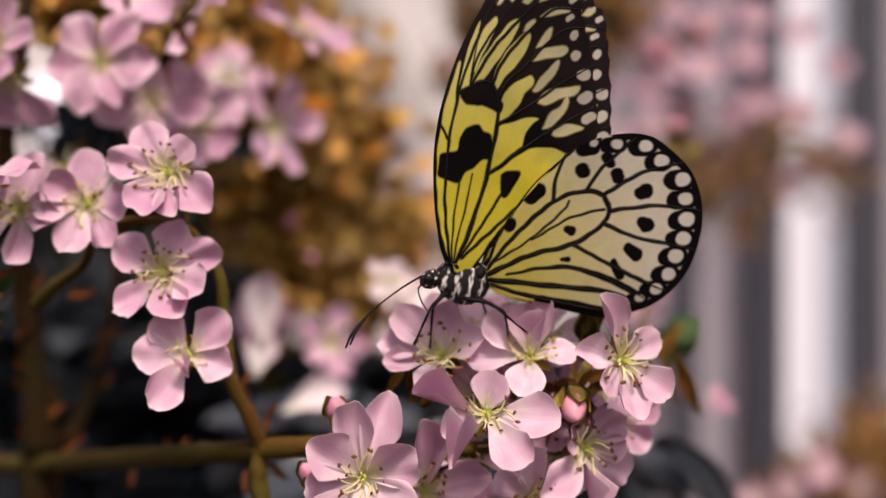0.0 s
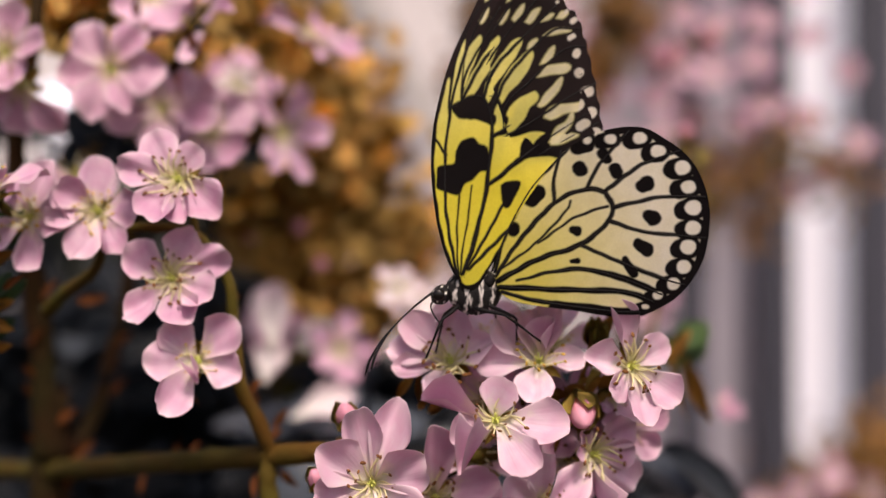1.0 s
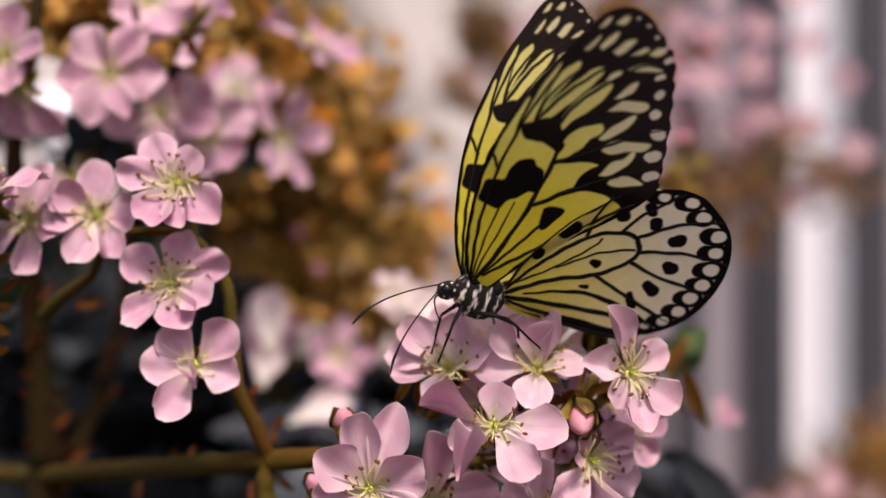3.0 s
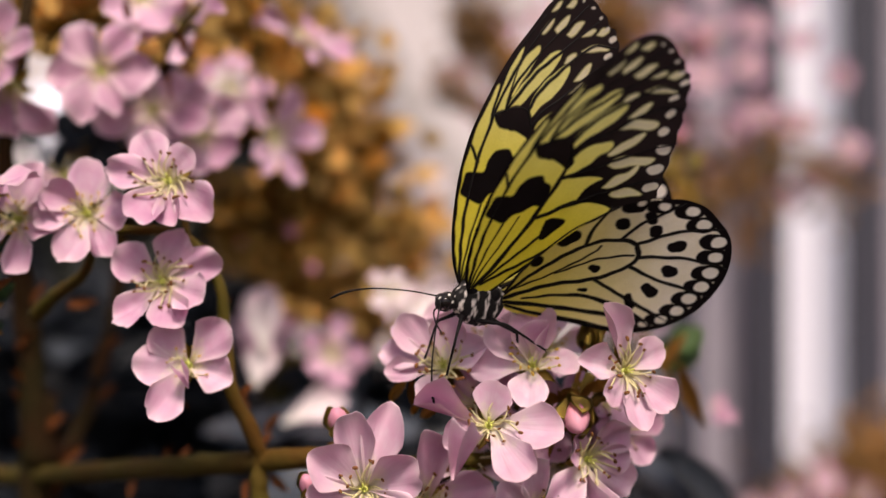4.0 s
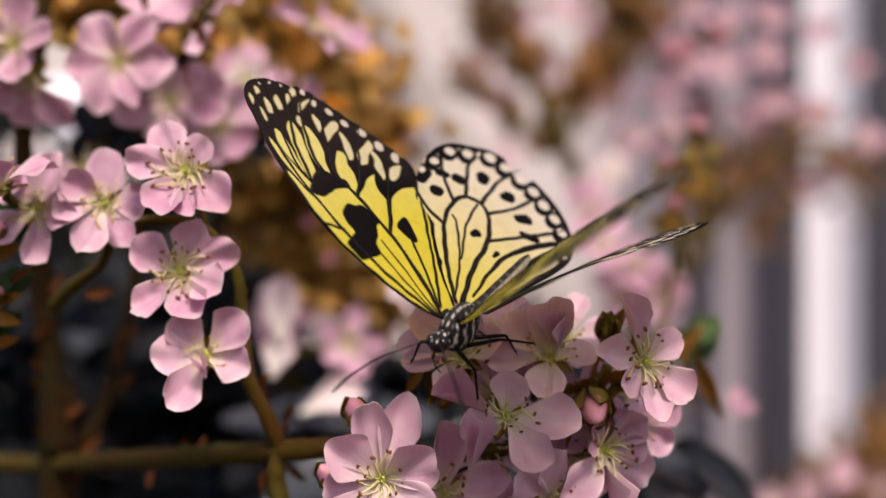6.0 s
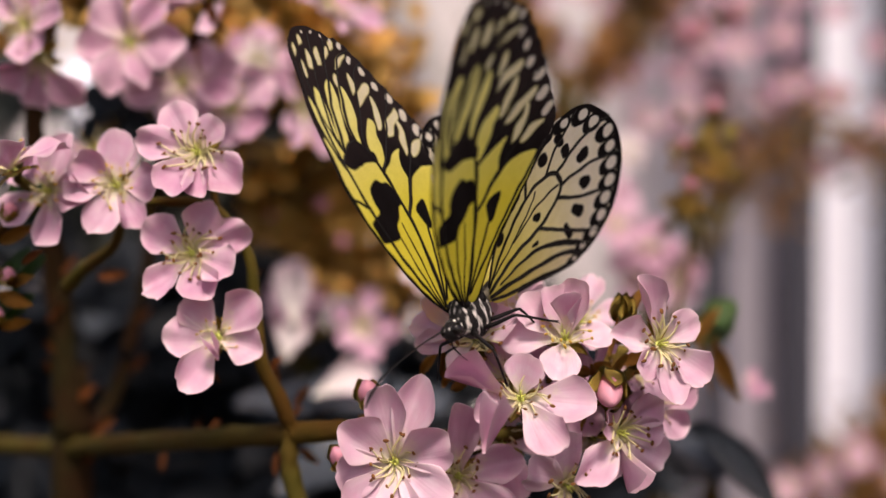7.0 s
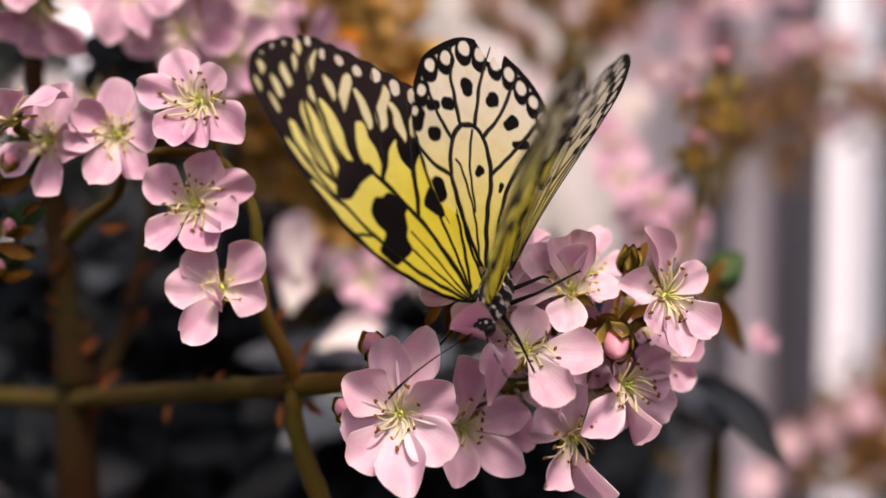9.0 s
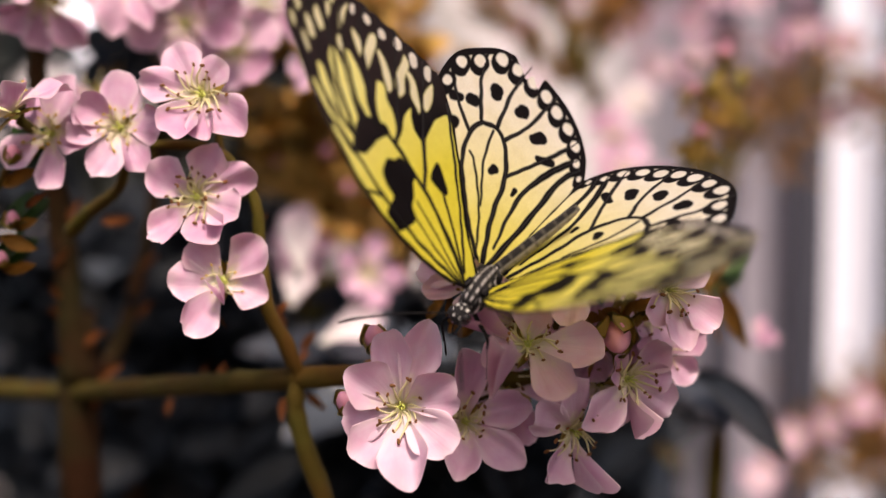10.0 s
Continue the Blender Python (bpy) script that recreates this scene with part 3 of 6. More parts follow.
HIND_VEINS = [
    ([(-0.9, 1.9), (-3.3, 8.9), (-9.7, 19.1), (-15.3, 24.9), (-20, 28.9)], 0.32, 0.2),
    ([(-15.7, 16.7), (-16.2, 22.5), (-18.2, 28.6)], 0.3, 0.3),
    ([(-1.2, 1.4), (-6.8, 8.4), (-15.7, 16.7), (-23.4, 19.4), (-27.8, 18.2)], 0.36, 0.42),
    ([(-1.6, 0.2), (-11.4, 4.4), (-20.8, 6.8), (-27.4, 11.3), (-29, 14.8), (-27.6, 18.4)], 0.5, 0.42),
    ([(-2.1, 2.5), (-11.4, 8.4), (-18.2, 14.7), (-19.5, 17)], 0.14, 0.1),
    ([(-11.4, 7.9), (-20, 13), (-27.8, 15.2)], 0.12, 0.2),
    ([(-23.5, 19.6), (-26.8, 24.9), (-34, 32)], 0.38, 0.3),
    ([(-28, 18.9), (-36.1, 24), (-45.5, 26.8)], 0.4, 0.28),
    ([(-29, 14.8), (-40.4, 16.4), (-49.8, 15.7)], 0.38, 0.26),
    ([(-28, 11.8), (-35.3, 8.9), (-49.8, 6.3)], 0.38, 0.26),
    ([(-21, 6.8), (-30.2, 2.1), (-38.7, -2), (-43.8, -3.9)], 0.36, 0.3),
    ([(-5.9, -0.2), (-14, 1.2), (-21.7, 1.2), (-30.2, -1.5), (-38.7, -5.8)], 0.16, 0.75),
    ([(-1.9, -1.3), (-15.7, -3), (-30.2, -4.6), (-37, -7.5)], 0.5, 0.6),
    ([(-2.2, -2.4), (-11.4, -5.4), (-26.8, -8.7), (-33.6, -9.4)], 0.3, 0.45),
]
HIND_SPOTS = [
    (*(-5.9, 11.9), 1.5, *(-5.9, 11.3), 1.5), (*(-10.6, 18.2), 2.0, *(-12.1, 19.3), 2.0), (*(-22.1, 24.2), 1.8, *(-22.3, 23.9), 1.7), (*(-30.2, 23.4), 1.6, *(-30.5, 22.7), 1.6),
    (*(-36.1, 19.1), 1.6, *(-37, 19.6), 1.9), (*(-37, 12.3), 1.5, *(-37.9, 11.8), 1.9), (*(-34.1, 6.2), 1.2, *(-36, 4.6), 1.6), (*(-19.6, 10.4), 0.9, *(-20.5, 10), 1.15),
    (*(-18.9, 3.2), 0.55, *(-20, 3.3), 0.75), (*(-22.1, 29.1), 1.9, *(-24.2, 29.5), 1.9), (*(-8.2, 21.5), 2.0, *(-8.5, 21.8), 1.8), (*(-30.9, 2.7), 0.9, *(-32.6, -0.5), 1.2),
    (*(-28.5, 25.9), 1.2, *(-27.6, 27.2), 1.4),
]
HIND_DOTS = [
    (*(-24.6, 30.4), 1.0), (*(-29.9, 30.3), 1.6), (*(-36.5, 30.1), 1.9), (*(-40.4, 26.8), 1.95), (*(-45.5, 22.7), 2.2), (*(-46.5, 18.2), 2.1), (*(-47.2, 13.4), 2.25),
    (*(-46.8, 8.9), 2.05), (*(-45.5, 4.6), 2.1), (*(-44.2, 0.2), 2.0), (*(-41.7, -3.5), 1.8), (*(-38, -6), 1.2), (*(-35.1, -8.3), 0.8),
]


SHADES = {}


def wing(name, parent, outline, side, veins, shade_of, label, notch=None, camber=1.0):
    """A wing membrane with scale pattern, and raised veins on it. Local x forward, y outward on the left side, in mm before scaling."""
    edge = spline(outline + [outline[0]], 26)
    edge = np.array(edge)
    centre = np.array(outline[0]) * 0.5 + np.array(outline[-1]) * 0.5
    if name == "forewing":
        span = np.arange(len(edge)) / len(edge)
        edge = centre + (edge - centre) * (1 - 0.010 * np.clip(1 - np.abs(span - 0.60) / 0.17, 0, 0.3) / 0.3 * (0.5 + 0.5 * np.cos(span * 2 * math.pi * 33)))[:, None]
    if notch:
        at, wide, deep = notch
        ang = np.arange(len(edge)) / len(edge)
        cut = np.clip(1 - np.abs(ang - at) / wide, 0, 1)
        edge = centre + (edge - centre) * (1 - deep * np.minimum(1, cut * 3) * (0.75 + 0.25 * np.sin(ang * 210)))[:, None]
    rows = 240
    r = np.linspace(0.0, 1.0, rows + 1) ** 0.8
    grid = centre + (edge[:, None, :] - centre) * r[None, :, None]
    n = len(edge)
    x, y = grid[..., 0].ravel(), grid[..., 1].ravel()
    inner = np.array([((1 - t) * np.hypot(*(e - centre))) for e in edge for t in r])
    key = (name, notch)
    if key not in SHADES:
        SHADES[key] = shade_of(x + 0.10 * np.sin(x * 1.3 + y * 0.9) + 0.02 * np.sin(y * 5.0), y + 0.10 * np.sin(y * 1.1 - x * 0.8), edge)
    col = SHADES[key]
    z = camber * (0.9 * np.sin(np.clip(y / 60, 0, 1) * 3.0) - 0.012 * (x + 12) ** 2 * 0.25) + 0.12 * np.sin(x * 0.9) * np.clip(y / 30, 0, 1)
    co = np.stack([x, y * side, z], 1) * MM
    i, j = np.meshgrid(np.arange(n - 1), np.arange(rows), indexing="ij")
    a = (i * (rows + 1) + j).ravel()
    b = a + rows + 1
    quads = np.stack([a, b, b + 1, a + 1], 1) if side < 0 else np.stack([a, a + 1, b + 1, b], 1)
    me = bpy.data.meshes.new(name)
    me.vertices.add(len(co))
    me.vertices.foreach_set("co", co.ravel())
    me.loops.add(quads.size)
    me.loops.foreach_set("vertex_index", quads.ravel().astype(np.int32))
    me.polygons.add(len(quads))
    me.polygons.foreach_set("loop_start", np.arange(0, quads.size, 4, dtype=np.int32))
    me.polygons.foreach_set("use_smooth", np.ones(len(quads), bool))
    layer = me.attributes.new("shade", "FLOAT_COLOR", "POINT")
    layer.data.foreach_set("color", np.concatenate([col, np.ones((len(col), 1))], 1).ravel())
    me.update(calc_edges=True)
    me.materials.append(WING)
    ob = child(name, me, parent, label)
    for points, w0, w1 in veins:
        bm = bmesh.new()
        p = np.array(spline(points, 6))
        if notch and points[-1][0] < -33 and points[-1][1] > 25:
            p = p[:int(len(p) * 0.8)]
        zz = camber * (0.9 * np.sin(np.clip(p[:, 1] / 60, 0, 1) * 3.0) - 0.012 * (p[:, 0] + 12) ** 2 * 0.25) + 0.12 * np.sin(p[:, 0] * 0.9) * np.clip(p[:, 1] / 30, 0, 1)
        tube(bm, [(q[0] * MM, q[1] * side * MM, h * MM) for q, h in zip(p, zz)], (min(w0, 0.22) * MM, min(w1, 0.16) * MM), 6)
        part("vein", bm, CHITIN, ob)
    return ob


def edge_depth(x, y, edge, first, last):
    """Distance to a stretch of the outline."""
    p = edge[int(first * len(edge)):int(last * len(edge)):4]
    best = np.full(x.shape, 1e9)
    for a, b in zip(p, p[1:]):
        d = b - a
        t = np.clip(((x - a[0]) * d[0] + (y - a[1]) * d[1]) / (d @ d + 1e-9), 0, 1)
        best = np.minimum(best, np.hypot(x - a[0] - t * d[0], y - a[1] - t * d[1]))
    return best


def field_depth(x, y, corners):
    """How deep points lie inside a closed field (negative outside)."""
    p = np.array(spline(list(corners) + [corners[0]], 3))[:-1]
    best = np.full(x.shape, 1e9)
    inside = np.zeros(x.shape, bool)
    for a, b in zip(p, np.roll(p, -1, 0)):
        d = b - a
        t = np.clip(((x - a[0]) * d[0] + (y - a[1]) * d[1]) / (d @ d + 1e-9), 0, 1)
        best = np.minimum(best, np.hypot(x - a[0] - t * d[0], y - a[1] - t * d[1]))
        cross = ((a[1] > y) != (b[1] > y)) & (x < (b[0] - a[0]) * (y - a[1]) / (b[1] - a[1] + 1e-12) + a[0])
        inside ^= cross
    return np.where(inside, best, -best)


BLACK = np.array([0.008, 0.006, 0.007])


def fore_shade(x, y, edge):
    pale = np.full(x.shape, -9.0)
    for corners in FORE_FIELDS:
        pale = np.maximum(pale, field_depth(x, y, corners))
    streak = np.full(x.shape, -9.0)
    for corners in FORE_STREAKS:
        streak = np.maximum(streak, field_depth(x, y, corners) + 0.04)
    pale = np.maximum(pale, streak)
    for points, a, b in FORE_VEINS:
        pale = np.minimum(pale, -line_depth(x, y, points, a + 0.14, b + 0.16))
    for corners in FORE_BLOTCHES:
        pale = np.minimum(pale, -field_depth(x, y, corners))
    pale = np.minimum(pale, edge_depth(x, y, edge, 0.0, 0.36) - 0.85)
    dots = capsules(x, y, FORE_DOTS) - 0.34
    far = np.hypot(x, y)
    k = np.clip((far - 24) / 24, 0, 1)[:, None]
    ground = (1 - k) * np.array([0.84, 0.75, 0.075]) + k * np.array([0.88, 0.83, 0.30])
    out = soft(streak, 0.5)[:, None]
    ground = (1 - out) * ground + out * np.array([0.82, 0.77, 0.54])
    m = soft(np.maximum(pale, np.where(streak > -1, pale * 0.6, pale)))[:, None]
    tip = np.clip((far - 34) / 12, 0, 1)[:, None]
    col = (1 - m) * (BLACK * (1 - tip) + tip * np.array([0.026, 0.018, 0.019])) + m * ground
    m = soft(dots)[:, None]
    return (1 - m) * col + m * np.array([0.80, 0.75, 0.66])


def hind_shade(x, y, edge):
    pale = edge_depth(x, y, edge, 0.26, 0.86) - 1.7
    for points, a, b in HIND_VEINS:
        pale = np.minimum(pale, -line_depth(x, y, points, a + 0.17, b + 0.17))
    pale = np.minimum(pale, -capsules(x, y, HIND_SPOTS))
    pale = np.minimum(pale, -capsules(x, y, [(a, b, r * 0.8 + 0.95, a + 2.3, b - 0.35, r * 0.8 + 0.55) for a, b, r in HIND_DOTS]))
    dots = capsules(x, y, [(a + 0.5, b, r * 0.72, a + 0.1, b, r * 0.72) for a, b, r in HIND_DOTS])
    far = np.hypot(x, y)
    k = np.clip((far - 10) / 30, 0, 1)[:, None]
    ground = (1 - k) * np.array([0.86, 0.77, 0.17]) + k * np.array([0.88, 0.83, 0.70])
    m = soft(pale)[:, None]
    col = (1 - m) * BLACK + m * ground
    m = soft(dots)[:, None]
    return (1 - m) * col + m * np.array([0.86, 0.82, 0.74])


def lathe(name, parent, profile, paint, label="", wobble=0.0, seg=40, sub=9):
    """A body section round the x axis; profile rows: x, half-width, half-height, middle height (mm)."""
    prof = np.array(spline(profile, sub))
    bm = bmesh.new()
    lay = bm.verts.layers.float_color.new("shade")
    rings = []
    for x, w, h, zc in prof:
        row = []
        for k in range(seg):
            a = 2 * math.pi * k / seg
            g = 1 + wobble * noise.noise(Vector((x * 1.7, math.cos(a) * 2, math.sin(a) * 2)))
            v = bm.verts.new(Vector((x, w * g * math.cos(a), zc + h * g * math.sin(a))) * MM)
            v[lay] = (*paint(x, a), 1)
            row.append(v)
        rings.append(row)
    for p, q in zip(rings, rings[1:]):
        for k in range(seg):
            bm.faces.new((p[k], p[(k + 1) % seg], q[(k + 1) % seg], q[k]))
    bm.faces.new(rings[0][::-1])
    bm.faces.new(rings[-1])
    bmesh.ops.recalc_face_normals(bm, faces=bm.faces[:])
    return part(name, bm, BODY, parent, label)


def mix3(a, b, t):
    return tuple(p + (q - p) * t for p, q in zip(a, b))


INK, CREAM = (0.012, 0.011, 0.012), (0.62, 0.60, 0.54)


def thorax_paint(x, a):
    """Lengthwise white lines on the back, upright pale bands on the flanks."""
    s = abs(((a - math.pi / 2 + math.pi) % (2 * math.pi)) - math.pi)
    n = noise.noise(Vector((x * 1.1, s * 3, 2)))
    if s < 0.8:
        t = math.cos((s - 0.36) * 13) - 0.72 + 0.25 * n
    else:
        t = math.sin(x * 2.2 - s * 2.6 + 1.9 * n) - 0.6 + 0.7 * noise.noise(Vector((x * 2.3, s * 6, 5)))
    return mix3(INK, (0.80, 0.76, 0.74), max(0.0, min(1.0, t * 3.2)))


def abdomen_paint(x, a):
    s = math.sin(a)
    seam = abs(((x + 40) / 2.9) % 1 - 0.5) * 2
    tone = mix3((0.36, 0.33, 0.27), (0.55, 0.50, 0.40), max(0.0, -s))
    tone = mix3(tone, INK, max(0.0, min(1.0, (s - 0.62) * 5)))
    return mix3(tone, (0.13, 0.12, 0.10), max(0.0, (seam - 0.72) * 3))


HEAD_DOTS = [(10.3, 1.1, 0.55), (10.3, 2.04, 0.55), (9.3, 0.55, 0.5), (9.3, 2.59, 0.5), (8.2, 0.95, 0.6), (8.2, 2.19, 0.6), (7.6, 0.1, 0.6), (7.6, 3.04, 0.6), (8.6, 1.57, 0.4), (9.8, -0.6, 0.5), (9.8, 3.74, 0.5), (8.3, -0.9, 0.6), (8.3, 4.04, 0.6), (7.4, 1.57, 0.5)]


def head_paint(x, a):
    """Black, with round white dots."""
    best = -1.0
    for dx, da, r in HEAD_DOTS:
        turn = (a - da + math.pi) % (2 * math.pi) - math.pi
        best = max(best, 1 - math.hypot(x - dx, 2.0 * turn) / r)
    return mix3(INK, (0.82, 0.80, 0.76), max(0.0, min(1.0, (best - 0.42) * 6)))


butterfly = thing("butterfly", (0, 0.26, 1.19), "black-veined yellow and white butterfly clinging to pink blossoms", "butterfly")
thorax = lathe("thorax", butterfly, [(7.4, 0.7, 1.0, 0.0), (6.5, 1.9, 2.8, -0.1), (4.2, 2.6, 4.7, -0.5), (1.0, 2.8, 5.5, -0.8), (-2.0, 2.6, 4.9, -0.9), (-4.4, 1.8, 3.1, -0.7), (-5.4, 1.0, 1.4, -0.5)], thorax_paint, "black thorax with white stripes", 0.06)
abdomen = lathe("abdomen", butterfly, [(0.6, 0.7, 0.7, 0.0), (-0.5, 1.2, 1.6, 0.0), (-5.0, 1.35, 1.9, -0.1), (-11.0, 1.3, 1.9, -0.2), (-17.0, 1.2, 1.7, -0.2), (-21.0, 1.0, 1.3, 0.0), (-23.0, 0.6, 0.8, 0.1)], abdomen_paint, "grey segmented abdomen, dark along the back", 0.05)
head = lathe("head", butterfly, [(11.0, 0.6, 0.6, -0.5), (10.3, 1.7, 1.6, -0.4), (8.9, 2.2, 2.2, -0.2), (7.6, 2.0, 2.1, 0.0), (6.6, 1.1, 1.3, 0.2)], head_paint, "black head dotted with white", 0.05, 48, 10)
for sd in (1, -1):
    bm = bmesh.new()
    blob(bm, (9.2 * MM, sd * 1.6 * MM, 0.0), (1.4 * MM, 1.1 * MM, 1.5 * MM), None, 20, 14)
    part("eye", bm, EYE, head)
bm = bmesh.new()
tube(bm, spline([(10.2 * MM, 0, -0.9 * MM), (11.4 * MM, 0, -2.4 * MM), (10.8 * MM, 0, -5.0 * MM), (9.4 * MM, 0, -7.5 * MM)], 6), (0.22 * MM, 0.16 * MM), 6)
part("proboscis", bm, CHITIN, head)

FORE_BASE, HIND_BASE = (3.2, 2.5, 3.4), (-2.9, 2.8, 0.9)
WINGS = {}
for sd, s in (("left", 1), ("right", -1)):
    WINGS["F", s] = wing("forewing", butterfly, FORE_OUTLINE, s, FORE_VEINS, fore_shade, "yellow forewing with black blotches, veins and tip")
    WINGS["H", s] = wing("hindwing", butterfly, HIND_OUTLINE, s, HIND_VEINS, hind_shade, "cream hindwing with black dots and white-spotted rim", None if s > 0 else (0.465, 0.035, 0.085))


def antenna_mesh():
    bm = bmesh.new()
    tube(bm, spline([(0, 0, 0), (7 * MM, 0, 1.0 * MM), (15 * MM, 0, 1.2 * MM), (21 * MM, 0, 0.1 * MM), (24.5 * MM, 0, -1.6 * MM)], 7), (0.20 * MM, 0.16 * MM, 0.16 * MM, 0.22 * MM, 0.34 * MM, 0.2 * MM), 7)
    return bm


for sd in (1, -1):
    for at, size in (((3.0, 2.0, 3.0), (1.5, 0.9, 1.3)), ((-2.6, 2.0, 1.2), (1.3, 0.9, 1.5))):
        bm = bmesh.new()
        for v in blob(bm, (at[0] * MM, sd * at[1] * MM, at[2] * MM), [k * MM for k in size], None, 14, 10):
            v.co += noise.noise_vector(v.co * 900) * 0.0003
        part("wing_base", bm, CHITIN, thorax)
ANTENNAE = [part("antenna", antenna_mesh(), CHITIN, butterfly) for _ in range(2)]


def leg_mesh(length):
    """A jointed leg from hip to foot along +x, knee raised towards +z."""
    bm = bmesh.new()
    u = length * MM
    tube(bm, [(0, 0, 0), (0.10 * u, 0, 0.05 * u), (0.34 * u, 0, 0.20 * u), (0.40 * u, 0, 0.215 * u)], (0.55 * MM, 0.50 * MM, 0.38 * MM, 0.30 * MM), 8, 0.15)
    tube(bm, [(0.39 * u, 0, 0.215 * u), (0.55 * u, 0, 0.16 * u), (0.74 * u, 0, 0.085 * u)], (0.34 * MM, 0.30 * MM, 0.26 * MM), 8, 0.15)
    tube(bm, [(0.73 * u, 0, 0.088 * u), (0.86 * u, 0, 0.035 * u), (0.97 * u, 0, 0.0), (u, 0, -0.02 * u)], (0.26 * MM, 0.22 * MM, 0.28 * MM, 0.14 * MM), 7, 0.15)
    for sd in (1, -1):
        tube(bm, [(0.975 * u, 0, 0), (1.01 * u, sd * 0.022 * u, -0.012 * u), (1.02 * u, sd * 0.026 * u, -0.035 * u)], (0.12 * MM, 0.05 * MM), 5)
    return bm


HIPS = [((5.2, 1.6, -3.2), 14), ((1.8, 2.0, -4.4), 17), ((-1.6, 1.9, -4.2), 18), ((5.2, -1.6, -3.2), 14), ((1.8, -2.0, -4.4), 17), ((-1.6, -1.9, -4.2), 18)]
LEGS = [part("leg", leg_mesh(n), CHITIN, butterfly) for _, n in HIPS]


# ---- the setting ----
def box(name, lo, hi, mat, kind="structure", label="", category="", bevel=0.004):
    bm = bmesh.new()
    bmesh.ops.create_cube(bm, size=1.0)
    for v in bm.verts:
        v.co = Vector([(a + b) / 2 + c * (b - a) for a, b, c in zip(lo, hi, v.co)])
    bmesh.ops.bevel(bm, geom=bm.edges[:], offset=bevel, segments=2, affect="EDGES")
    ob = part(name, bm, mat, None, "", False)
    return tagged(ob, label, category, "", kind)


def ground_sheet():
    bm = bmesh.new()
    bmesh.ops.create_grid(bm, x_segments=60, y_segments=60, size=12.0)
    for v in bm.verts:
        v.co.z = 0.012 * noise.noise(v.co * 1.3)
    return tagged(part("ground", bm, SOIL), "dark bare planting soil", "ground", "", "structure")


ground_sheet()
# glowing panel added on the wall for a patch of bright sky
box("glow_panel_1", (-0.6294, 1.735, 1.3447), (-0.5352, 1.7495, 1.4624), GAP_GLOW, label="small glowing panel added for a patch of bright sky", category="window")
box("wall_back", (-4.0, 1.75, -0.02), (4.0, 1.85, 2.9), WALL, label="pale plastered wall in soft daylight", category="wall")
fence = thing("fence", (0.45, 1.45, 0.0), "dark grey painted uprights with pale panes between them, some given a glow", "fence")
POSTS = [(0.309, 0.034), (0.416, 0.040), (0.543, 0.046), (0.690, 0.046), (0.850, 0.046)]
for x, wide in POSTS:
    bm = bmesh.new()
    bmesh.ops.create_cube(bm, size=1.0)
    for v in bm.verts:
        v.co = Vector((v.co.x * wide, v.co.y * 0.046, (v.co.z + 0.5) * 2.3))
    bmesh.ops.bevel(bm, geom=[e for e in bm.edges], offset=0.006, segments=2, affect="EDGES")
    ob = part("post", bm, POST, fence, "", False)
    ob.location = (x - 0.45, 0, 0)
for k, (p, q) in enumerate(zip(POSTS, POSTS[1:])):
    bm = bmesh.new()
    bmesh.ops.create_cube(bm, size=1.0)
    for v in bm.verts:
        v.co = Vector(((p[0] + q[0]) / 2 - 0.45 + v.co.x * (q[0] - p[0]), 0.06 + v.co.y * 0.012, 1.15 + v.co.z * 2.2))
    bmesh.ops.bevel(bm, geom=bm.edges[:], offset=0.003, segments=1, affect="EDGES")
    # two of the panes take the added glow
    part("pane", bm, PANE_GLOW if k in (1, 3) else PANEL, fence, "pale pane with an added glow" if k in (1, 3) else "pale panel", False)
for z in (0.25, 2.2):
    bm = bmesh.new()
    bmesh.ops.create_cube(bm, size=1.0)
    for v in bm.verts:
        v.co = Vector((0.130 + v.co.x * 0.60, 0.035 + v.co.y * 0.022, z + v.co.z * 0.05))
    bmesh.ops.bevel(bm, geom=bm.edges[:], offset=0.004, segments=1, affect="EDGES")
    part("rail", bm, POST, fence, "", False)
board = thing("leaning_board", (0.35, 1.55, 0.0), "pale grey board leaning against the wall", "board")
bm = bmesh.new()
bmesh.ops.create_cube(bm, size=1.0)
for v in bm.verts:
    up = (v.co.z + 0.5) * 1.95
    v.co = Vector((0.43 + v.co.x * 0.05 - up * 0.576, up * 0.09 + v.co.y * 0.02, up))
bmesh.ops.bevel(bm, geom=bm.edges[:], offset=0.004, segments=2, affect="EDGES")
part("plank", bm, BOARD, board, "", False)


# ---- plants ----
def rel(plant, p):
    return tuple(a - b for a, b in zip(p, plant.location))


def bloom(plant, centre, *rest, **more):
    return flower(plant, rel(plant, centre), *rest, **more)


def stem(plant, points, radii, mat, steps=8, name="branch"):
    return branch(plant, [rel(plant, p) for p in points], radii, mat, steps, name)


def bract(plant, at, direction, length, mesh=None, roll=0.0):
    """A small dry scale leaf at a stem's joint."""
    m = facing(rel(plant, at), direction, roll) @ Matrix.Rotation(radians(-90), 4, "Y")
    return child("bract", mesh or BRACT_MESH, plant, "", m @ Matrix.Diagonal((length * MM, length * 0.9 * MM, length * MM, 1)))


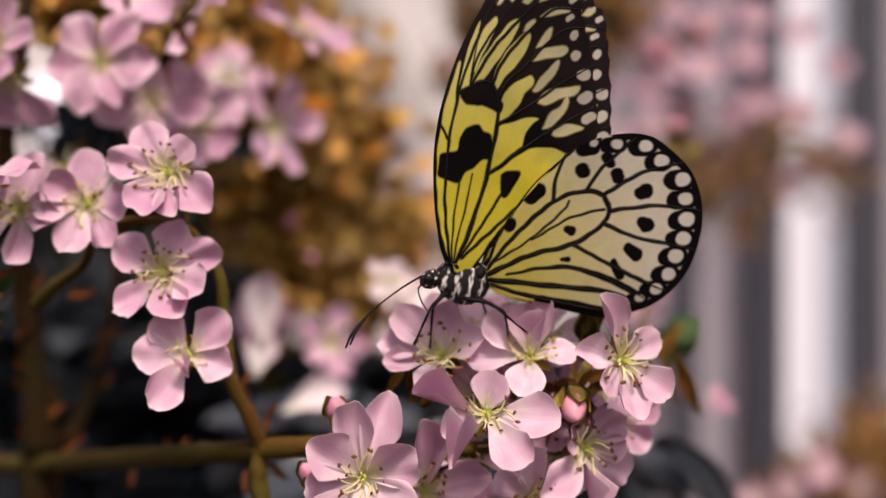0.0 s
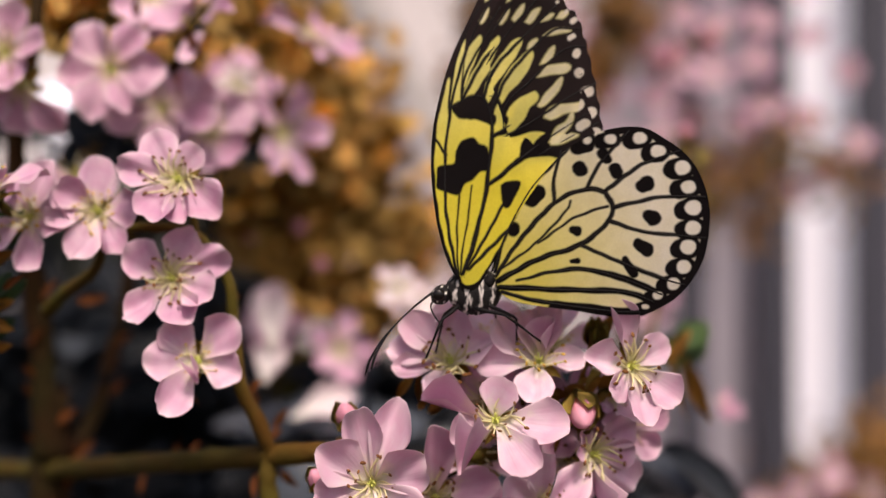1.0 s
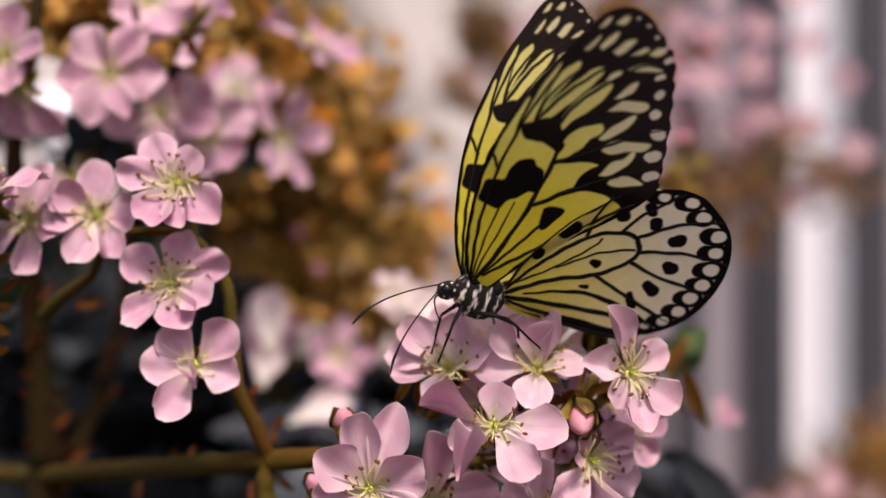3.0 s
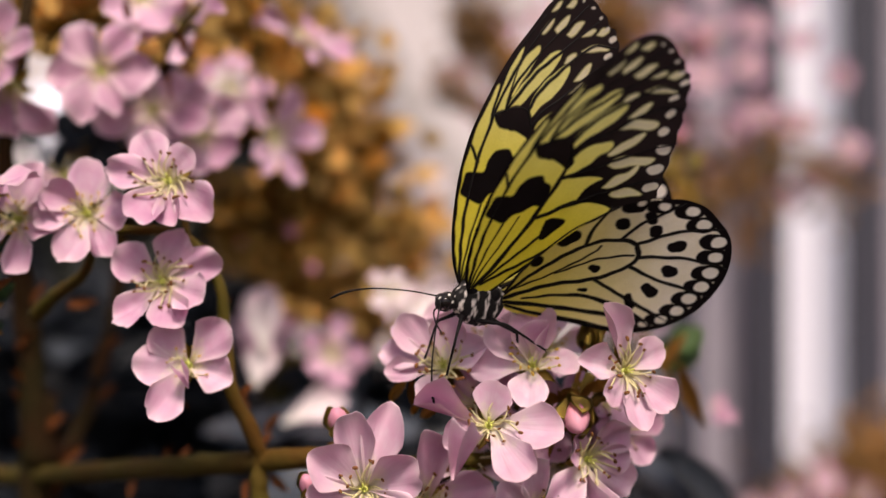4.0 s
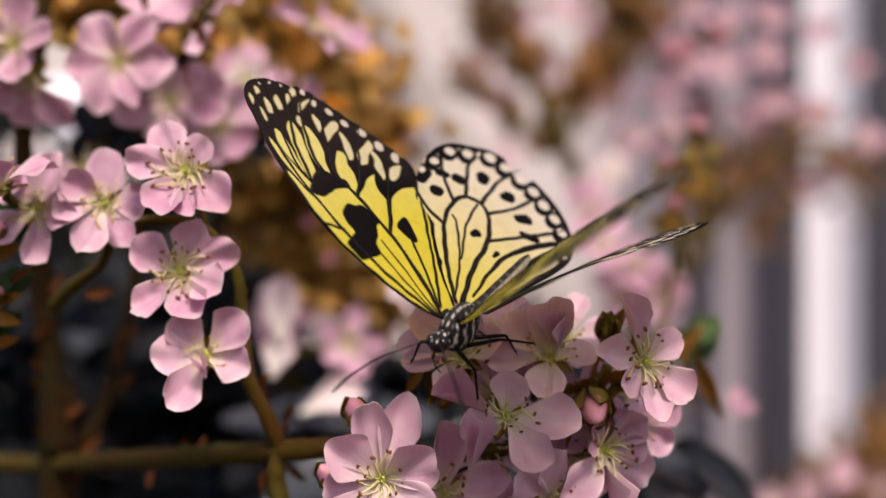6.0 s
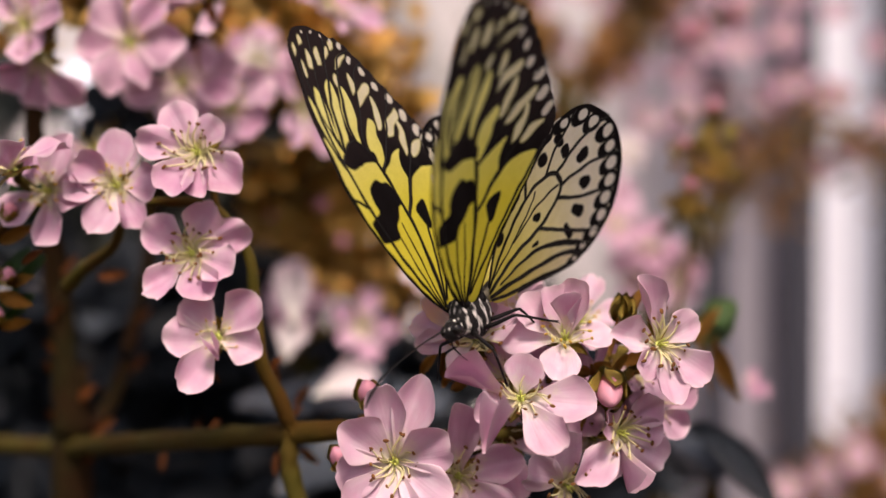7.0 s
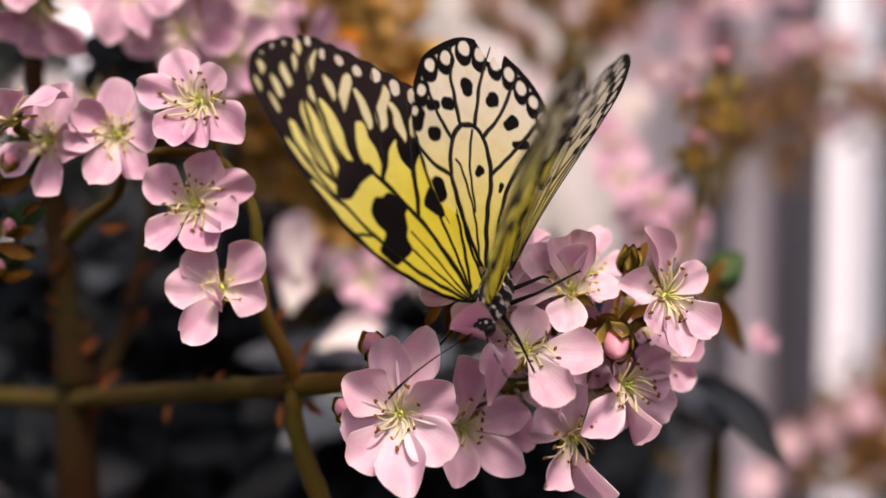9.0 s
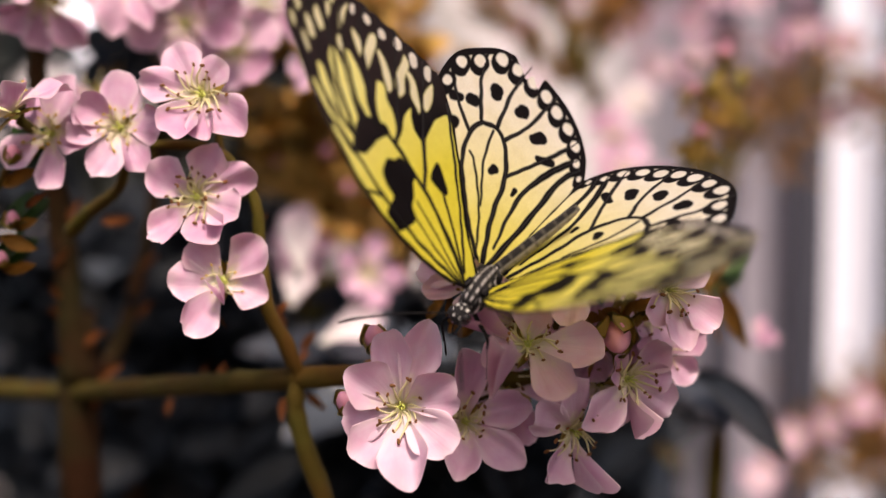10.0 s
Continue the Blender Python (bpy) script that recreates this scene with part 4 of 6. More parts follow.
def clumps(plant, balls, count, size, mat, seed, name="withered_blossoms", label=""):
    """Many small crumpled scraps of withered petals round some centres, as one mass."""
    rng = np.random.RandomState(seed)
    verts, faces = [], []
    for c, r, share in balls:
        c = np.array(rel(plant, c))
        for _ in range(int(count * share)):
            d = rng.normal(size=3)
            q = c + d * r * 0.52
            a = rng.normal(size=3)
            a /= np.linalg.norm(a)
            b = np.cross(a, rng.normal(size=3))
            b /= np.linalg.norm(b)
            n = np.cross(a, b)
            s = size * rng.uniform(0.5, 1.3)
            base = len(verts)
            for u, w, h in ((0, 0, 0), (0.5, 0.42, 0.25), (1, 0.1, -0.1), (0.5, -0.42, 0.25), (0.5, 0, -0.12), (0.5, 0, -0.3)):
                verts.append(q + (a * u + b * (w + rng.uniform(-0.1, 0.1)) + n * (h + rng.uniform(-0.1, 0.1))) * s)
            for f in ((0, 4, 1), (1, 4, 2), (2, 4, 3), (3, 4, 0), (0, 1, 5), (1, 2, 5), (2, 3, 5), (3, 0, 5)):
                faces.append([base + k for k in f])
    me = bpy.data.meshes.new(name)
    me.from_pydata([tuple(v) for v in verts], [], faces)
    me.materials.append(mat)
    ob = child(name, me, plant, label)
    ob["kind"] = "stuff"
    return ob


BRACT_MESH = leaf_mesh(BRACT, "bract", 0.1, 5)
DARK_BRACT_MESH = leaf_mesh(BRACT_DARK, "bract", 0.3, 6)
GLOSSY_LEAF = leaf_mesh(LEAF_GLOSSY, "leaf", 0.25, 7)
DARK_LEAVES = [leaf_mesh(LEAF_DARK, "leaf", d, s) for s, d in ((1, 0.15), (2, 0.4), (3, 0.05))]
GREEN_LEAF = leaf_mesh(LEAF, "leaf", 0.2, 4)

TRUNK = (-0.1309, 0.365, 1.1158)
shrub = thing("flowering_shrub", (TRUNK[0], TRUNK[1], 0.0), "shrub with clusters of pale pink five-petalled blossoms", "shrub")
stem(shrub, [(TRUNK[0], TRUNK[1], 0.0), (TRUNK[0] + 0.01, TRUNK[1], 0.55), (-0.13, 0.365, 1.1067), (-0.1302, 0.362, 1.1347), (-0.1306, 0.358, 1.1642), (-0.1312, 0.352, 1.1896), (-0.1316, 0.345, 1.2071), (-0.1322, 0.34, 1.2326), (-0.1271, 0.34, 1.2651), (-0.1273, 0.35, 1.2987)], (0.010, 0.008, 0.0055, 0.0042, 0.0036, 0.003, 0.0024, 0.002), BARK_RED, name="trunk")
# left stretch of the branch, in the bark darkened for shade
stem(shrub, [(-0.1749, 0.385, 1.1277), (-0.1368, 0.366, 1.1299), (-0.1066, 0.34, 1.1361), (-0.0754, 0.31, 1.1431), (-0.0455, 0.2885, 1.1485)], (0.0033, 0.0028), BARK_SHADED)
stem(shrub, [(-0.0471, 0.2893, 1.1484), (-0.046, 0.2887, 1.1485), (-0.0315, 0.2799, 1.1509), (-0.0189, 0.28, 1.1488), (-0.0033, 0.274, 1.1506), (0.0133, 0.276, 1.1516)], (0.0028, 0.0027, 0.0024, 0.002, 0.0016), BARK)
stem(shrub, [(-0.046, 0.2887, 1.1485), (-0.0492, 0.2848, 1.1579), (-0.0532, 0.2816, 1.1683), (-0.0549, 0.2816, 1.1832), (-0.0562, 0.2804, 1.1945), (-0.0654, 0.2804, 1.2058), (-0.0833, 0.2838, 1.2073)], (0.0022, 0.0018, 0.0014, 0.0012), BARK)
stem(shrub, [(-0.0467, 0.2887, 1.1485), (-0.0472, 0.2882, 1.1408), (-0.0444, 0.2887, 1.1291), (-0.0384, 0.2898, 1.1128)], (0.0022, 0.0024, 0.0026), BARK)
stem(shrub, [(-0.1129, 0.3124, 1.1845), (-0.1053, 0.3063, 1.1902), (-0.0941, 0.2953, 1.1964), (-0.0879, 0.2848, 1.2059)], (0.0022, 0.0016, 0.0012), BARK)
stem(shrub, [(-0.1309, 0.37, 1.124), (-0.1226, 0.385, 1.146), (-0.1193, 0.39, 1.161), (-0.1149, 0.395, 1.1843), (-0.1115, 0.39, 1.2041), (-0.0984, 0.36, 1.2436), (-0.0935, 0.33, 1.2516)], (0.003, 0.0026, 0.0022, 0.0015), BARK_RED)
stem(shrub, [(-0.1168, 0.3063, 1.2063), (-0.1102, 0.2871, 1.2088), (-0.1104, 0.2733, 1.2125)], (0.0018, 0.0012), BARK)
stem(shrub, [(-0.0984, 0.36, 1.2436), (-0.0839, 0.345, 1.2608), (-0.0764, 0.335, 1.2709), (-0.0658, 0.36, 1.2906)], (0.002, 0.0014), BARK_RED)

# the cluster that carries the butterfly
HUB = (0.0133, 0.276, 1.1516)
bloom(shrub, (-0.0183, 0.258, 1.1476), (-0.05, -0.95, 0.25), [(101, 18.6, 9.6, 22), (71, 19.4, 10.0, 14), (146, 14.6, 12.0, 28), (198, 13.0, 11.0, 16), (20, 15.6, 11.5, 24), (236, 16.0, 11.0, 12), (278, 18.5, 12.0, 16), (322, 16.0, 11.5, 20)], 11, 22, tall=7.2, spread=46, light=True)
bloom(shrub, (0.0205, 0.265, 1.1744), (-0.05, -0.72, 0.69), [(264, 11.9, 9.4, 6), (183, 14.4, 8.6, 2), (152, 14.0, 9.0, 24), (112, 13.0, 9.0, 40), (70, 14.6, 9.6, 44), (56, 12.0, 9.5, 48, 1), (2, 10.2, 8.0, 6)], 12, 20, gold=True, tall=6, light=True)
bloom(shrub, (0.0415, 0.262, 1.1739), (0.35, -0.88, 0.25), [(112, 16.0, 7.4, 20), (168, 12.6, 8.4, 14), (224, 9.8, 7.4, 16), (262, 15.0, 8.4, 10), (308, 13.6, 8.0, 16), (36, 10.0, 8.0, 30)], 13, 22, rust=True, tall=7.4, spread=44, light=True)
bloom(shrub, (0.0099, 0.256, 1.1623), (0.0, -0.9, 0.42), [(170, 17.6, 7.6, 4, 1), (78, 9.6, 9.4, 36), (350, 16.0, 10.8, 4), (301, 17.2, 9.8, 12), (240, 15.6, 9.6, 10, 1), (206, 10.6, 8.6, 10)], 14, 20, tall=6.4, spread=46, light=True)
bloom(shrub, (-0.0042, 0.268, 1.1424), (0.1, -0.97, 0.15), [(14, 15.0, 9.2, 14), (322, 16.0, 9.0, 16), (92, 18.6, 9.2, 20), (200, 13.0, 9.0, 20), (262, 13.0, 8.8, 22)], 15, 18, tall=7)
bloom(shrub, (0.0206, 0.266, 1.1413), (0.45, -0.75, -0.35), [(104, 15.0, 10.5, 14), (152, 15.0, 9.5, 10), (228, 13.0, 9.0, 12), (276, 12.0, 7.8, 10, 1), (28, 11.0, 8.4, 24)], 16, 20, tall=7.5)
bloom(shrub, (0.0333, 0.267, 1.1528), (0.4, -0.88, 0.05), [(150, 9.4, 8.2, 26), (221, 15.0, 9.2, 10), (264, 13.4, 7.6, 8, 1), (324, 13.4, 9.4, 14), (48, 12.0, 9.0, 22), (2, 9.5, 8.0, 30)], 17, 18, tall=7)
bloom(shrub, (-0.0003, 0.269, 1.1745), (-0.12, -0.86, 0.48), [(172, 15.0, 7.8, 6), (197, 13.6, 5.4, 2), (141, 15.2, 9.2, 18), (256, 10.6, 8.8, 6), (76, 12.4, 9.0, 34), (20, 11.0, 9.0, 26)], 18, 22, tall=8, spread=48, light=True)
bloom(shrub, (0.0119, 0.283, 1.1774), (0.0, -0.55, 0.83), ring(250, 12.6, 9.4, 20, 5, 3), 19, 16, gold=True, light=True)
bloom(shrub, (0.0084, 0.275, 1.1649), (-0.2, -0.9, 0.3), [(112, 16.0, 9.0, 16), (170, 12.0, 9.0, 14), (40, 11.0, 9.0, 16), (300, 10.7, 9.0, 10)], 21, 10)
bloom(shrub, (0.0379, 0.278, 1.1652), (0.3, -0.85, 0.4), ring(20, 8.6, 7.6, 26, 5, 4), 22, 8)
bud(shrub, rel(shrub, (0.0302, 0.266, 1.1655)), (0.0, -0.86, -0.45), 10.0, 7.4)
bud(shrub, rel(shrub, (-0.0246, 0.2661, 1.1598)), (-0.1, -0.5, 0.75), 6.5, 5.6)
bud(shrub, rel(shrub, (-0.0309, 0.2651, 1.1458)), (-0.25, -0.6, 0.65), 5.5, 5.0)
for q in ((-0.0183, 0.262, 1.1468), (0.02, 0.269, 1.1742), (0.0433, 0.266, 1.1731), (0.0102, 0.26, 1.1615), (0.0209, 0.27, 1.1404), (0.0338, 0.271, 1.1521), (-0.0003, 0.273, 1.1741), (0.0121, 0.287, 1.1771), (0.0307, 0.268, 1.1614), (0.0394, 0.284, 1.163), (0.0173, 0.285, 1.1629), (0.0273, 0.284, 1.1609), (0.0284, 0.281, 1.1493), (0.0065, 0.28, 1.1481), (0.0428, 0.283, 1.1561), (0.0068, 0.293, 1.1803), (0.0261, 0.287, 1.1771)):
    stem(shrub, [HUB, tuple(0.5 * (a + b) + c for a, b, c in zip(HUB, q, (0, 0.008, -0.003))), q], (0.0013, 0.0008, 0.0010), BARK, 6, "flower_stalk")
for q in ((-0.0252, 0.273, 1.1587), (-0.0316, 0.271, 1.1446)):
    stem(shrub, [(-0.0189, 0.28, 1.1488), (-0.0242, 0.277, 1.15), q], (0.0010, 0.0007), BARK, 6, "flower_stalk")
for q, way, size in (((-0.0058, 0.274, 1.1637), (-0.3, -0.4, 0.9), 9), ((-0.0075, 0.276, 1.162), (0.3, -0.5, 0.9), 8), ((0.0346, 0.274, 1.1726), (-0.2, -0.4, 0.8), 10), ((0.0363, 0.277, 1.1779), (0.3, -0.3, 0.9), 9), ((0.0335, 0.271, 1.1661), (-0.7, -0.5, 0.3), 9), ((-0.0342, 0.285, 1.1486), (-0.7, -0.3, 0.5), 6), ((-0.013, 0.276, 1.1638), (0.2, -0.5, 0.9), 6), ((0.0294, 0.271, 1.1647), (-0.5, -0.6, 0.6), 7), ((0.037, 0.272, 1.166), (0.5, -0.6, 0.5), 8), ((0.0268, 0.272, 1.1564), (-0.4, -0.7, -0.4), 7)):
    bract(shrub, q, way, size)

for q, way, size in (((0.0296, 0.27, 1.1649), (-0.3, -0.7, 0.6), 6), ((0.0328, 0.271, 1.1661), (0.3, -0.6, 0.7), 7), ((0.035, 0.272, 1.1684), (0.6, -0.6, 0.4), 8), ((0.0321, 0.273, 1.17), (0.1, -0.5, 0.9), 8), ((0.0282, 0.272, 1.166), (-0.8, -0.5, 0.2), 7), ((-0.0068, 0.275, 1.1642), (-0.2, -0.5, 0.85), 11), ((-0.005, 0.277, 1.1653), (0.1, -0.4, 0.9), 10), ((-0.0054, 0.274, 1.1616), (0.5, -0.6, 0.5), 8), ((-0.0132, 0.279, 1.1651), (0.5, -0.3, 0.8), 7), ((-0.023, 0.276, 1.1541), (-0.9, -0.3, 0.2), 6)):
    bract(shrub, q, way, size)
for a, b in (((0.0297, 0.274, 1.1588), (0.0347, 0.27, 1.1723)), ((0.0277, 0.274, 1.1595), (0.0325, 0.274, 1.1705)), ((0.0297, 0.274, 1.1588), (0.0384, 0.272, 1.168)), ((0.0271, 0.275, 1.158), (0.0241, 0.272, 1.1673))):
    stem(shrub, [a, tuple(0.5 * (p + q) for p, q in zip(a, b)), b], (0.0012, 0.0010, 0.0013), TWIG, 6, "flower_stalk")
for k in range(3):
    child("sepal", SEPAL_MESH, shrub, "", facing(rel(shrub, (0.0343, 0.272, 1.1783)), (0.1 - 0.3 * k, -0.8, 0.3), 60 + 22 * k) @ Matrix.Diagonal((0.0075, 0.0075, 0.006, 1)))
bloom(shrub, (0.0171, 0.282, 1.1633), (0.0, -0.9, 0.3), ring(15, 13, 9.5, 14, 5, 201), 201, 6)
bloom(shrub, (0.027, 0.281, 1.1613), (0.1, -0.95, 0.1), ring(40, 13, 9.5, 14, 5, 202), 202, 6)
bloom(shrub, (0.0281, 0.278, 1.1499), (0.1, -0.95, 0.1), ring(60, 14, 9.5, 14, 5, 203), 203, 10)
bloom(shrub, (0.0064, 0.277, 1.1486), (-0.1, -0.95, 0.1), ring(10, 14, 9.5, 14, 5, 204), 204, 10)
bloom(shrub, (0.0423, 0.28, 1.1565), (0.3, -0.9, 0.1), ring(30, 11, 8.5, 14, 5, 205), 205, 8)
bloom(shrub, (0.0067, 0.29, 1.1805), (0.0, -0.5, 0.85), ring(30, 12, 9.5, 14, 5, 206), 206, 8, gold=True, light=True)
bloom(shrub, (0.0258, 0.284, 1.1773), (0.1, -0.7, 0.7), ring(0, 12, 9, 18, 5, 207), 207, 8, gold=True, light=True)

# the hanging spray beside it
bloom(shrub, (-0.0662, 0.2711, 1.2185), (0.02, -0.95, 0.22), [(120, 12.9, 9.5, 18), (166, 13.9, 9.0, 10), (240, 13.4, 11.1, 8), (280, 12.4, 7.4, 10), (318, 13.4, 11.1, 12), (55, 9.3, 8.5, 30)], 31, 20, tall=7)
bloom(shrub, (-0.0614, 0.2711, 1.1745), (0.05, -0.97, 0.12), [(181, 11.8, 10.1, 8), (40, 13.9, 10.1, 12), (236, 14.4, 9.5, 12), (341, 10.3, 10.1, 14), (282, 6.7, 6.4, 40, 1), (128, 11.3, 9.5, 8)], 32, 14, gold=True, tall=4.5)
bloom(shrub, (-0.0681, 0.2733, 1.1944), (-0.02, -0.96, 0.2), [(20, 14.9, 9.0, 14), (332, 12.4, 10.6, 10), (290, 13.4, 10.6, 12), (232, 14.4, 8.5, 6), (152, 12.4, 10.6, 14), (62, 12.4, 10.1, 22)], 33, 20, tall=7)
bloom(shrub, (-0.0875, 0.2777, 1.2109), (-0.05, -0.95, 0.2), [(250, 12.9, 10.6, 14), (302, 12.4, 7.4, 16), (186, 12.4, 9.0, 24), (92, 12.9, 10.6, 14), (2, 11.3, 9.5, 12), (140, 11.3, 9.5, 16)], 34, 16, gold=True, tall=6)
bloom(shrub, (-0.1054, 0.2804, 1.2097), (-0.15, -0.95, 0.15), ring(70, 13.4, 10.6, 14, 5, 8), 35, 14, gold=True)
bloom(shrub, (-0.1091, 0.2661, 1.2142), (-0.45, -0.25, 0.86), ring(10, 13.4, 9.5, 6, 5, 9), 36, 16, gold=True)
bloom(shrub, (-0.0996, 0.328, 1.2542), (0.0, -0.96, 0.15), [(126, 15.1, 13.8, 12), (56, 15.7, 11.4, 12), (350, 15.7, 13.8, 10), (290, 14.0, 7.8, 14), (244, 15.7, 12.5, 10), (196, 14.0, 12.0, 10)], 37, 14, gold=True, shaded=True, tall=4.5)
bloom(shrub, (-0.1268, 0.3199, 1.2581), (-0.2, -0.92, 0.25), [(2, 16.0, 11.2, 16), (75, 13.8, 11.8, 14), (150, 13.8, 10.5, 14), (300, 14.9, 11.8, 10)], 38, 14, shaded=True)
bloom(shrub, (-0.1215, 0.3173, 1.2488), (-0.1, -0.7, -0.6), [(300, 16.0, 10.5, 14), (250, 14.9, 11.8, 12), (200, 13.8, 10.5, 12)], 39, 8)
bloom(shrub, (-0.0768, 0.3566, 1.2388), (0.1, -0.95, 0.2), ring(30, 16.0, 12.8, 12, 5, 10), 40, 12, gold=True)
bloom(shrub, (-0.0496, 0.3853, 1.2742), (0.55, -0.18, 0.82), ring(10, 18.6, 11.5, 4, 5, 11), 41, 12, gold=True)
bloom(shrub, (-0.0758, 0.34, 1.2711), (-0.5, -0.6, 0.55), ring(290, 17.4, 10.6, 4, 5, 12), 42, 10, gold=True)
bloom(shrub, (-0.0599, 0.3894, 1.2422), (0.85, -0.45, 0.2), ring(80, 18.6, 12.7, 10, 5, 13), 43, 10)
bloom(shrub, (-0.1124, 0.3369, 1.2238), (0.1, -0.9, 0.35), [(196, 13, 12, 12), (262, 14, 12, 10), (334, 14, 12, 12)], 44, 8, shaded=True)
bloom(shrub, (-0.0894, 0.3461, 1.2454), (0.1, -0.9, 0.2), ring(50, 16.3, 13.2, 10, 5, 15), 45, 8, shaded=True)
bloom(shrub, (-0.0912, 0.3399, 1.2788), (0.0, -0.9, 0.2), ring(15, 15.1, 12.0, 10, 5, 16), 46, 8)
for a, b in (((-0.0549, 0.2816, 1.1832), (-0.0619, 0.2733, 1.1743)), ((-0.0562, 0.2804, 1.1945), (-0.0687, 0.2755, 1.1943)), ((-0.064, 0.2804, 1.2051), (-0.0669, 0.2738, 1.2187)), ((-0.0879, 0.2848, 1.2059), (-0.0882, 0.2799, 1.211)), ((-0.1102, 0.2871, 1.2088), (-0.1062, 0.2827, 1.2098)), ((-0.1104, 0.2733, 1.2125), (-0.1098, 0.2678, 1.2143)), ((-0.0955, 0.3369, 1.2527), (-0.1003, 0.3306, 1.2547)), ((-0.126, 0.337, 1.2645), (-0.1278, 0.3222, 1.2585)), ((-0.1305, 0.3357, 1.2406), (-0.1224, 0.3199, 1.2492)), ((-0.0857, 0.3522, 1.2621), (-0.0775, 0.3598, 1.2391)), ((-0.069, 0.3774, 1.295), (-0.0491, 0.3881, 1.2739)), ((-0.0768, 0.3369, 1.2712), (-0.0764, 0.3424, 1.2716)), ((-0.069, 0.3774, 1.295), (-0.0604, 0.3926, 1.2426)), ((-0.107, 0.3741, 1.204), (-0.1135, 0.3399, 1.2241)), ((-0.0972, 0.3554, 1.2431), (-0.0902, 0.3492, 1.2458)), ((-0.0842, 0.3461, 1.261), (-0.0921, 0.3431, 1.2794))):
    stem(shrub, [a, tuple(0.5 * (p + q) + c for p, q, c in zip(a, b, (0, 0.004, 0.003))), b], (0.0011, 0.0007, 0.0009), BARK, 6, "flower_stalk")
for q, way, size in (((-0.0802, 0.33, 1.2532), (0.0, -0.3, -1.0), 15), ((-0.0773, 0.33, 1.2665), (0.3, -0.3, -0.9), 14), ((-0.0915, 0.33, 1.2698), (-0.3, -0.4, 0.8), 10), ((-0.1273, 0.35, 1.1861), (0.4, -0.2, 0.9), 10), ((-0.1134, 0.34, 1.1865), (0.9, -0.3, 0.1), 12), ((-0.0527, 0.305, 1.1572), (-0.3, -0.2, 0.9), 12), ((-0.0489, 0.31, 1.1519), (0.4, -0.2, 0.9), 9), ((-0.0815, 0.335, 1.1413), (0.1, -0.3, 1.0), 6), ((-0.0477, 0.312, 1.1406), (0.6, -0.2, -0.7), 9), ((-0.0539, 0.312, 1.139), (-0.3, -0.3, -0.9), 9), ((-0.131, 0.36, 1.1532), (-0.6, -0.3, 0.6), 12), ((-0.1219, 0.36, 1.1351), (0.6, -0.3, 0.5), 12), ((-0.1152, 0.3, 1.2017), (0.5, -0.4, 0.6), 8), ((-0.1117, 0.28, 1.1917), (0.7, -0.4, 0.6), 8), ((-0.0646, 0.283, 1.1646), (0.2, -0.4, -0.9), 4), ((-0.0586, 0.3, 1.1851), (0.2, -0.3, 0.9), 7), ((-0.1334, 0.352, 1.1719), (0.6, -0.3, 0.7), 10), ((-0.1309, 0.355, 1.1609), (-0.6, -0.3, 0.7), 9), ((-0.1273, 0.36, 1.1459), (0.7, -0.3, 0.6), 11), ((-0.131, 0.36, 1.1387), (-0.7, -0.3, 0.6), 10), ((-0.1262, 0.362, 1.1238), (0.5, -0.3, 0.8), 12), ((-0.1168, 0.385, 1.1518), (0.5, -0.3, 0.8), 10), ((-0.1226, 0.385, 1.1422), (-0.6, -0.3, 0.6), 9), ((-0.1164, 0.39, 1.1688), (0.6, -0.3, 0.7), 9), ((-0.0554, 0.303, 1.1621), (0.5, -0.3, 0.7), 8), ((-0.0514, 0.306, 1.1533), (-0.5, -0.4, 0.7), 8), ((-0.0512, 0.31, 1.148), (0.5, -0.4, 0.7), 8), ((-0.0812, 0.334, 1.1398), (-0.3, -0.3, 0.9), 7), ((-0.0774, 0.332, 1.1409), (0.4, -0.3, 0.9), 6), ((-0.0929, 0.34, 1.1335), (-0.3, -0.3, -0.8), 8)):
    bract(shrub, q, way, size * 0.75, DARK_BRACT_MESH)
for q, way, roll in (((-0.1158, 0.285, 1.2016), (-0.3, -0.8, 0.5), 40), ((-0.1131, 0.28, 1.2058), (-0.2, -0.9, 0.3), 75)):
    child("leaf", GREEN_LEAF, shrub, "", facing(rel(shrub, q), way, roll) @ Matrix.Diagonal((0.016, 0.02, 0.016, 1)))

# closed green buds and dry scales at the outer end of the spray
for q in ((-0.1151, 0.2796, 1.2031), (-0.1173, 0.2836, 1.1871), (-0.1212, 0.2856, 1.177)):
    stem(shrub, [(-0.1328, 0.2926, 1.1925), tuple(0.5 * (a + b) + c for a, b, c in zip((-0.1328, 0.2926, 1.1925), q, (0, 0.003, -0.002))), q], (0.0012, 0.0009), BARK, 6, "flower_stalk")
    child("leaf", GREEN_LEAF, shrub, "", facing(rel(shrub, q), (0.1, -0.8, 0.5), 50) @ Matrix.Diagonal((0.012, 0.016, 0.012, 1)))
    child("leaf", GREEN_LEAF, shrub, "", facing(rel(shrub, q), (-0.2, -0.8, 0.4), 80) @ Matrix.Diagonal((0.011, 0.014, 0.011, 1)))
    bud(shrub, rel(shrub, q), (0.3, -0.5, 0.8), 4.5, 3.6)
for q, way, size in (((-0.1148, 0.2816, 1.2011), (0.7, -0.3, 0.6), 9), ((-0.1186, 0.2836, 1.1969), (0.8, -0.3, 0.4), 10), ((-0.1175, 0.2856, 1.1863), (0.8, -0.4, 0.3), 8), ((-0.1204, 0.2856, 1.1841), (0.7, -0.3, -0.2), 11), ((-0.1207, 0.2876, 1.1755), (0.9, -0.3, 0.2), 9)):
    bract(shrub, q, way, size)

